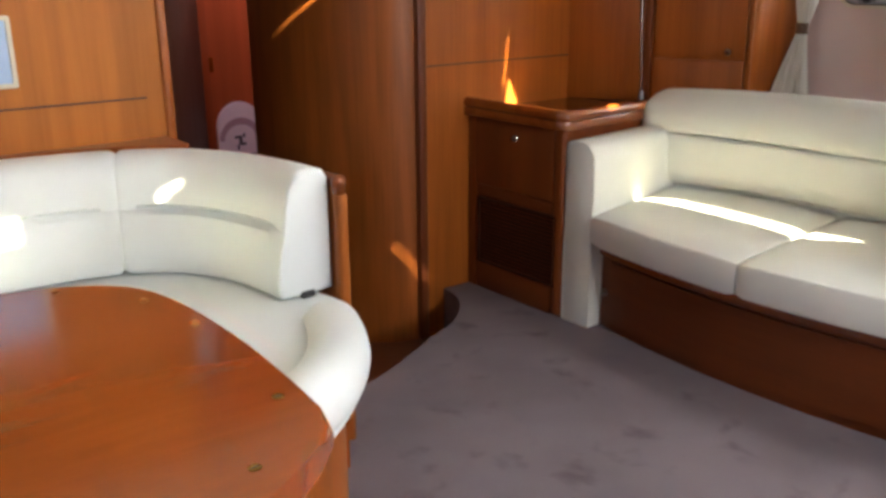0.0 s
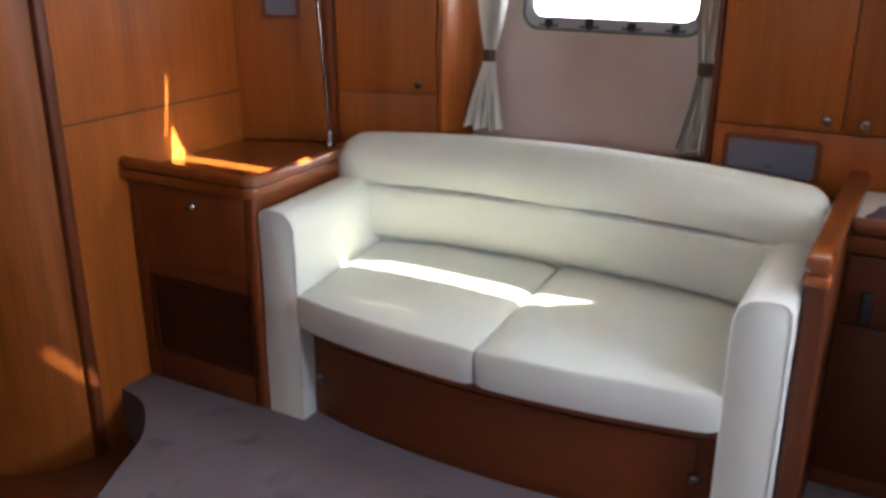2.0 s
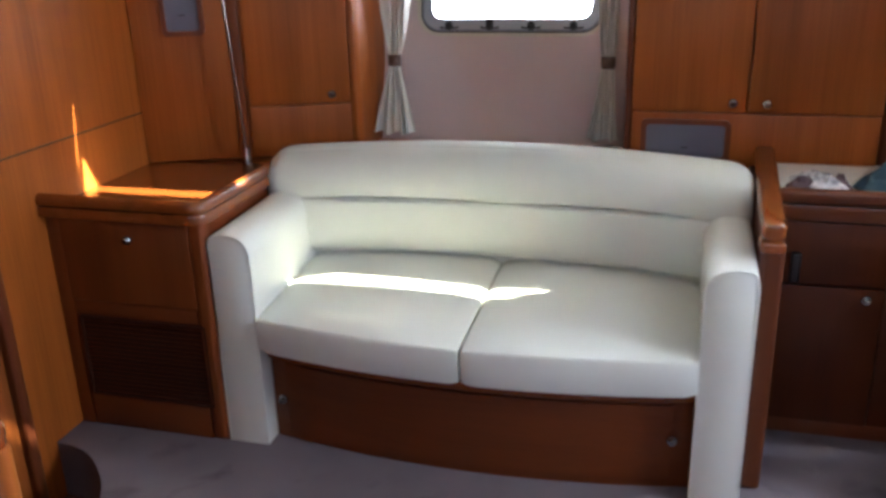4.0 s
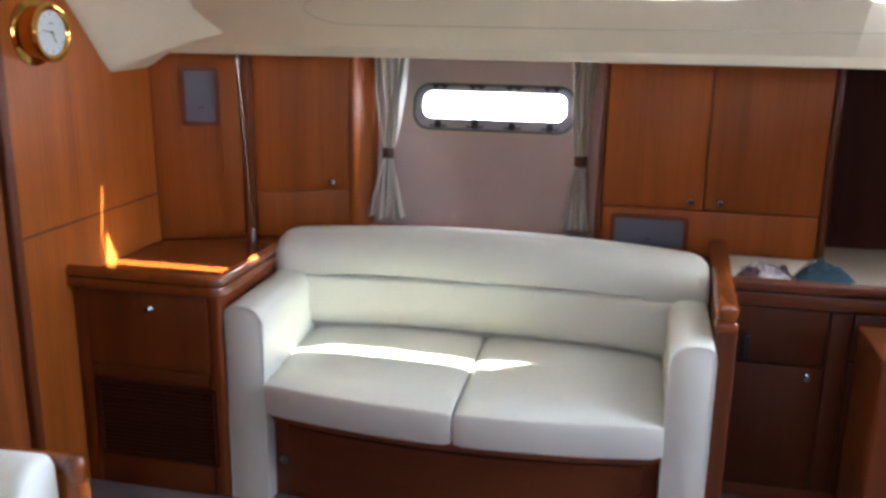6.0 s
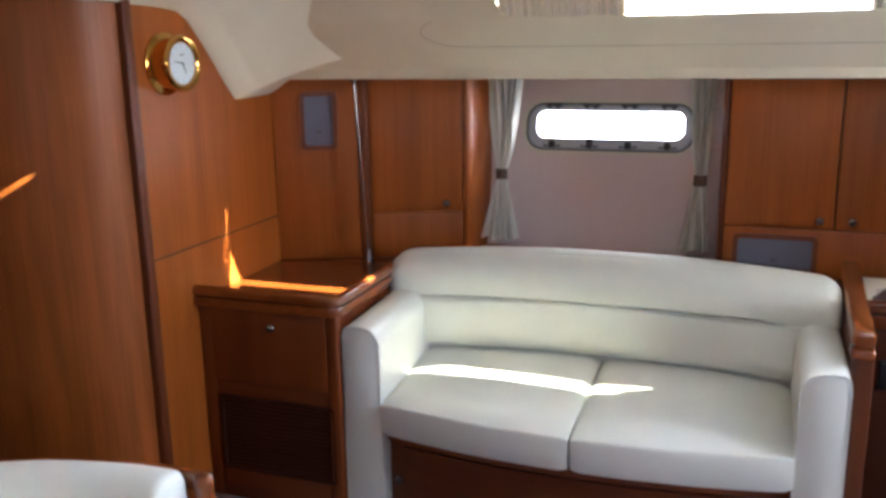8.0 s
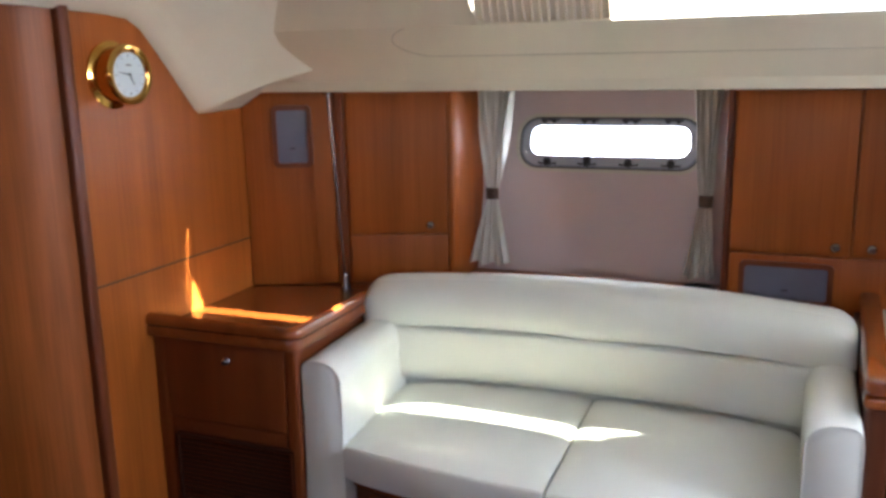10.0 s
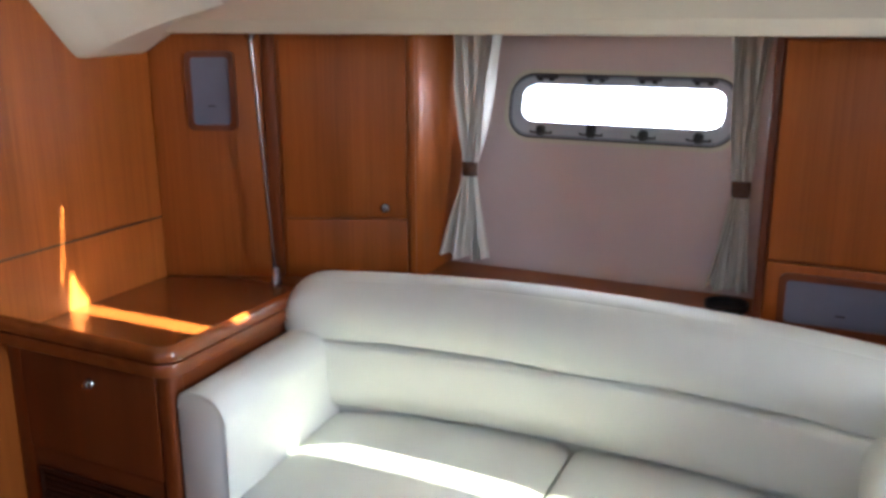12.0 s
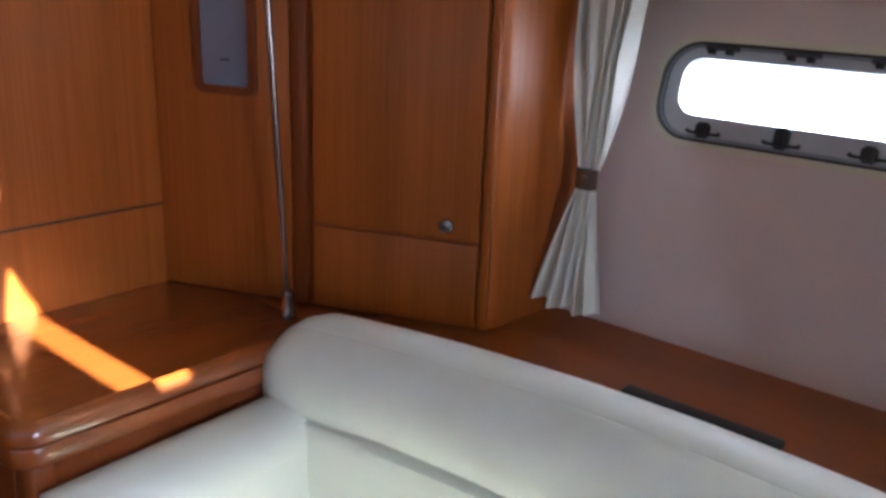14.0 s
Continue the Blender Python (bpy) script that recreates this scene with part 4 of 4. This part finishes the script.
galley()
wt = thing("worktop", (3.25, 0.0, 0.75), "pale galley worktop with a varnished wooden edge", "worktop")
part("slab", box(3.0, 3.60, AFT + 0.02, 0.776, 0.748, 0.786), WORKTOP, wt)
part("edge", box(2.972, 3.006, AFT + 0.02, 0.776, 0.764, 0.808, 0.014, 4), DEEP_SHADE_Y, wt, "rounded varnished edging")
part("moulding", box(2.984, 3.010, AFT + 0.02, 0.776, 0.712, 0.760, 0.005, 2), DEEP_SHADE_Y, wt)
step = thing("step_locker", (2.7, 0.1, 0.0), "teak locker at the galley's foot", "locker")
part("body", box(2.60, 2.90, -0.35, 0.386, 0.0, 0.680, 0.010, 3), SHADED_TEAK, step)
part("lid", box(2.596, 2.90, -0.36, 0.390, 0.682, 0.702, 0.008, 3), SHADED_TEAK_Y, step)


def crumpled(cx, cy, z, rx, ry, h, seed, n=26):
    """A soft heap: a domed grid with folds, resting at z."""
    rows = []
    for i in range(n + 1):
        r = i / n
        ring = []
        for k in range(40):
            a = 2 * math.pi * k / 40
            f = noise.noise(Vector((math.cos(a) * 1.4 + seed, math.sin(a) * 1.4, r * 2.0)))
            g = noise.noise(Vector((math.cos(a) * r * 4 + seed, math.sin(a) * r * 4, seed)))
            rr = r * (1 + 0.25 * f)
            ring.append((cx + rx * rr * math.cos(a), cy + ry * rr * math.sin(a), z + max(0.0, h * (1 - r ** 1.6) * (1 + 0.7 * g)) + 0.002))
        rows.append(ring)
    return loft(rows, caps=False)


cl = thing("cloth", (3.06, 0.47, 0.786), "crumpled dark teal cloth on the galley worktop", "cloth")
part("folded_cloth", crumpled(3.09, 0.47, 0.788, 0.055, 0.095, 0.054, 2.3), BLUE, cl)
pp = thing("crumpled_papers", (3.07, 0.67, 0.79), "crumpled white printed papers on the galley worktop", "papers")
part("flat_sheet", prism([(3.05, 0.60), (3.33, 0.48), (3.345, 0.762), (3.07, 0.768)], 0.787, 0.7895), PAPER, pp, "flat white sheet")
part("sheet", crumpled(3.12, 0.66, 0.788, 0.09, 0.09, 0.032, 5.1), PRINTED, pp)
part("printed_scrap", crumpled(3.06, 0.61, 0.788, 0.035, 0.05, 0.036, 8.7), INK, pp, "dark printed scrap")
part("sheet", crumpled(3.07, 0.70, 0.788, 0.04, 0.05, 0.030, 11.2), INK, pp)
part("sheet", crumpled(3.04, 0.635, 0.788, 0.03, 0.06, 0.038, 14.9), PRINTED, pp)


# ---- dinette ----
DIN = smoothed([(1.436, 2.150), (1.424, 2.32), (1.372, 2.52), (1.265, 2.70), (1.08, 2.825), (0.85, 2.885), (0.50, 2.905), (0.0, 2.905), (-0.9, 2.905)], 7)
DIN = [Vector((p.x, p.y, 0)) for p in DIN]


def along(i):
    a, b = DIN[max(i - 1, 0)], DIN[min(i + 1, len(DIN) - 1)]
    t = (b - a).normalized()
    return DIN[i], Vector((-t.y, t.x, 0))


def swept(profile, i0, i1, puff=True, crease=False):
    """A section of (inward, up) carried along the curved back, its ends drawn in."""
    rings = []
    lo, hi = i0, i1
    ts = [lo, lo + 0.08, lo + 0.25, lo + 0.6] + list(range(lo + 1, hi)) + [hi - 0.6, hi - 0.25, hi - 0.08, hi]
    mo = sum(o for o, _ in profile) / len(profile)
    mz = sum(z for _, z in profile) / len(profile)
    for t in ts:
        k = int(min(max(math.floor(t), lo), hi - 1))
        f = t - k
        p0, n0 = along(k)
        p1, n1 = along(k + 1)
        p, nn = p0.lerp(p1, f), n0.lerp(n1, f).normalized()
        d = min(t - lo, hi - t)
        s = 1.0 if not puff or d >= 0.9 else 0.90 + 0.10 * math.sqrt(max(0.0, 1 - (1 - d / 0.9) ** 2))
        g = min(1.0, max(0.0, (d - 1.2) / 2.0)) if crease else 0.0
        ring = []
        for o, z in profile:
            if crease and 0.628 < z < 0.652:
                o += 0.010 - 0.024 * g
            ring.append((p.x + nn.x * (mo + (o - mo) * s), p.y + nn.y * (mo + (o - mo) * s), mz + (z - mz) * s))
        rings.append(ring)
    return loft(rings)


def dinette():
    d = thing("dinette_seat", (0.8, 2.5, 0.0), "curved white leather dinette seat in a teak surround", "banquette")
    last = len(DIN) - 1
    part("surround", swept([(-0.002, 0.0), (0.016, 0.0), (0.016, 0.742), (-0.002, 0.742)], 0, last, False), WOOD, d, "curved teak back panel")
    part("cap_rail", swept([(-0.005, 0.738), (0.016, 0.738), (0.020, 0.748), (0.019, 0.766), (0.012, 0.777), (0.001, 0.777), (-0.009, 0.768), (-0.010, 0.748)], 0, last), RAIL, d, "rounded cherry cap rail")
    x, y = 1.424, 2.152
    part("end_post", prism([(x + u, y - 0.012 + v) for u, v in rounded(0.032, 0.040, 0.013, 5)], 0.0, 0.725, 0.004), WOOD, d)
    part("post_cap", lathe([(0.0, 0.0), (0.016, 0.0), (0.0185, 0.006), (0.0185, 0.020), (0.0205, 0.024), (0.0205, 0.040), (0.016, 0.050), (0.008, 0.055), (0.0, 0.056)], pose(x, y - 0.008, 0.722), 24), RAIL, d, "turned cherry post cap")
    back = [(0.020, 0.452), (0.10, 0.448), (0.178, 0.452), (0.190, 0.470), (0.190, 0.53), (0.180, 0.59), (0.170, 0.625), (0.160, 0.637), (0.156, 0.640), (0.160, 0.643), (0.166, 0.655), (0.160, 0.71), (0.146, 0.760), (0.126, 0.785), (0.098, 0.798), (0.060, 0.798), (0.032, 0.788), (0.021, 0.768)]
    split = 28
    for i0, i1 in ((1, split), (split, 39), (39, last)):
        part("back_cushion", swept(back, i0, i1, True, True), WHITE_LEATHER, d)
    part("hinge", box(1.310, 1.350, 2.165, 2.185, 0.448, 0.466, 0.003), BLACK, d, "small black hinge")
    seat = smoothed([(1.385, 2.12), (1.365, 2.0), (1.295, 1.86), (1.18, 1.72), (1.05, 1.622), (0.95, 1.575), (0.86, 1.62), (0.83, 1.75), (0.84, 1.95), (0.78, 2.16), (0.62, 2.33), (0.38, 2.42), (0.0, 2.43), (-0.85, 2.43)], 4)
    outer = [(-0.85, 2.87), (0.45, 2.87), (0.85, 2.84), (1.06, 2.77), (1.22, 2.66), (1.33, 2.49), (1.385, 2.30)]
    plan = [(p.x, p.y) for p in seat] + outer
    part("seat_cushion", prism(plan, 0.342, 0.446, 0.040, 5), WHITE_LEATHER, d)
    roll = smoothed([(1.312, 2.06, 0.414), (1.285, 1.97, 0.414), (1.215, 1.84, 0.414), (1.115, 1.73, 0.414), (1.0, 1.66, 0.414), (0.91, 1.65, 0.412)], 6)
    rings = []
    for k, p in enumerate(roll):
        t = (Vector(roll[min(k + 1, len(roll) - 1)]) - Vector(roll[max(k - 1, 0)])).normalized()
        side = Vector((t.y, -t.x, 0))
        e = min(k, len(roll) - 1 - k)
        f = (0.45, 0.75, 0.92)[e] if e < 3 else 1.0
        rings.append([p + side * (0.078 * f * math.cos(a)) + Vector((0, 0, 0.078 * f * math.sin(a))) for a in [2 * math.pi * i / 22 for i in range(22)]])
    part("seat_roll", loft(rings), WHITE_LEATHER, d, "rolled leather edge at the open end")
    inset = [(x - 0.03 * (x > 0.5), y + (0.04 if y < 2.0 else 0.0)) for x, y in plan]
    part("base", prism(inset, 0.0, 0.345), WOOD, d, "teak plinth")
    return d


dinette()
ledge = thing("corner_ledge", (1.15, 2.9, 0.755), "small teak ledge behind the dinette back", "ledge")
part("board", prism([(0.62, 2.948), (1.283, 2.948), (1.283, 2.77), (1.26, 2.745), (1.09, 2.868), (0.86, 2.925)], 0.765, 0.788, 0.004), WOOD_X, ledge)
structure("wall_passage_jamb", box(1.285, 1.31, 2.70, 2.94, LOW, 0.76), WOOD, "low teak panel beside the doorway", "wall", False)


def dining_table():
    t = thing("dining_table", (0.15, 1.42, 0.0), "glossy oval cherry table with brass inserts", "table")
    out = smoothed([(0.0, 1.985), (0.36, 1.995), (0.56, 1.990), (0.69, 1.940), (0.775, 1.850), (0.808, 1.70), (0.815, 1.50), (0.806, 1.32), (0.790, 1.165)], 6)
    out = [(p.x, p.y) for p in out] + [(0.782, 1.140), (0.760, 1.117)]
    low = smoothed([(0.760, 1.117), (0.63, 1.036), (0.44, 0.985), (0.15, 0.96), (-0.30, 0.97), (-0.62, 1.05), (-0.72, 1.42), (-0.62, 1.80), (-0.30, 1.96), (0.0, 1.985)], 5)
    out += [(p.x, p.y) for p in low[1:-1]]
    part("tabletop", prism(out, 0.644, 0.690, 0.016, 5), TABLE, t, "glossy veneered top with a rounded edge")
    part("apron", prism([(0.05 + (x - 0.05) * 0.9, 1.45 + (y - 1.45) * 0.9) for x, y in out], 0.60, 0.644), RAIL, t)
    for k, (x, y) in enumerate(((0.640, 1.936), (0.757, 1.778), (0.785, 1.608), (0.761, 1.258), (0.645, 1.103))):
        ins = part("insert", lathe([(0.0, 0.0), (0.009, 0.0), (0.009, 0.0016), (0.0065, 0.0020), (0.006, 0.0012), (0.0, 0.0012)], pose(x, y, 0.6903), 16), BRASS, t, "round brass insert")
        part("slot", box(x - 0.005, x + 0.005, y - 0.001, y + 0.001, 0.6916, 0.6922), BLACK, ins, "", False)
    part("pedestal", prism([(0.05 + u, 1.45 + v) for u, v in rounded(0.5, 0.22, 0.06, 4)], 0.0, 0.60), WOOD, t)
    return t


dining_table()

pic = thing("picture", (0.72, FWD, 1.07), "small framed pale blue picture on the bulkhead", "picture")
place = facing(0.735, FWD - 0.001, 1.078, 0, -1)
part("frame", plate(place, rounded(0.25, 0.20, 0.004, 1), 0.014, rounded(0.226, 0.176, 0.003, 1)), LINING, pic, smooth=False)
part("print", plate(place, rounded(0.226, 0.176, 0.003, 1), 0.006), SKYBLUE, pic, "pale blue print", False)

# ---- seen through the doorway ----
leaf = thing("cabin_door", (2.1, 4.4, LOW), "reddish veneered cabin door at the end of the passage", "door")
part("leaf", box(2.085, 2.72, 4.405, 4.44, LOW + 0.01, 1.96), RED, leaf, "", False)
part("edge_strip", box(2.045, 2.088, 4.39, 4.44, LOW + 0.01, 1.96, 0.004), RED, leaf)
part("lock_plate", plate(facing(2.098, 4.403, 0.86, 0, -1), rounded(0.022, 0.070, 0.004, 2), 0.004), BRASS, leaf, "brass lock plate")

def door_hanger(cx, y, z0, z1, w):
    """An arched padded panel with a band, an emblem and lines of small print."""
    h = thing("printed_hanging", (cx, y, z0), "arched pink printed cloth hanging on the cabin door", "hanging")
    r = w / 2
    def arch(s):
        pts = [(-r * s, 0.0), (r * s, 0.0)]
        return pts + [(r * s * math.cos(radians(a)), (z1 - z0) - r + r * s * math.sin(radians(a))) for a in range(0, 181, 12)]
    base = facing(cx, y, z0, 0, -1)
    part("cloth", plate(base, arch(1.0), 0.012), PINK, h)
    band = [(r * 0.93 * math.cos(radians(a)), (z1 - z0) - r * 1.55 + r * 0.9 * math.sin(radians(a))) for a in range(0, 181, 12)]
    inner = [(r * 0.72 * math.cos(radians(a)), (z1 - z0) - r * 1.60 + r * 0.66 * math.sin(radians(a))) for a in range(180, -1, -12)]
    part("arched_band", plate(base @ Matrix.Translation((0, 0, 0.012)), band + inner, 0.002), material("rose_print", (0.42, 0.20, 0.22), 0.8)[0], h)
    for u, v, du, dv in ((0.0, 0.0, 0.018, 0.05), (-0.018, 0.018, 0.03, 0.014), (0.016, -0.02, 0.03, 0.014), (-0.014, -0.034, 0.012, 0.03), (0.02, 0.024, 0.012, 0.024)):
        part("emblem_mark", plate(base @ Matrix.Translation((u, 0.345 + v, 0.012)), rounded(du, dv, 0.004, 2), 0.0015), INK, h, smooth=False)
    for k in range(4):
        part("print_line", plate(base @ Matrix.Translation((0, 0.265 - 0.028 * k, 0.012)), rounded(w * 0.66, 0.010, 0.002, 1), 0.0015), INK, h, smooth=False)


door_hanger(2.225, 4.404, 0.12, 0.665, 0.25)
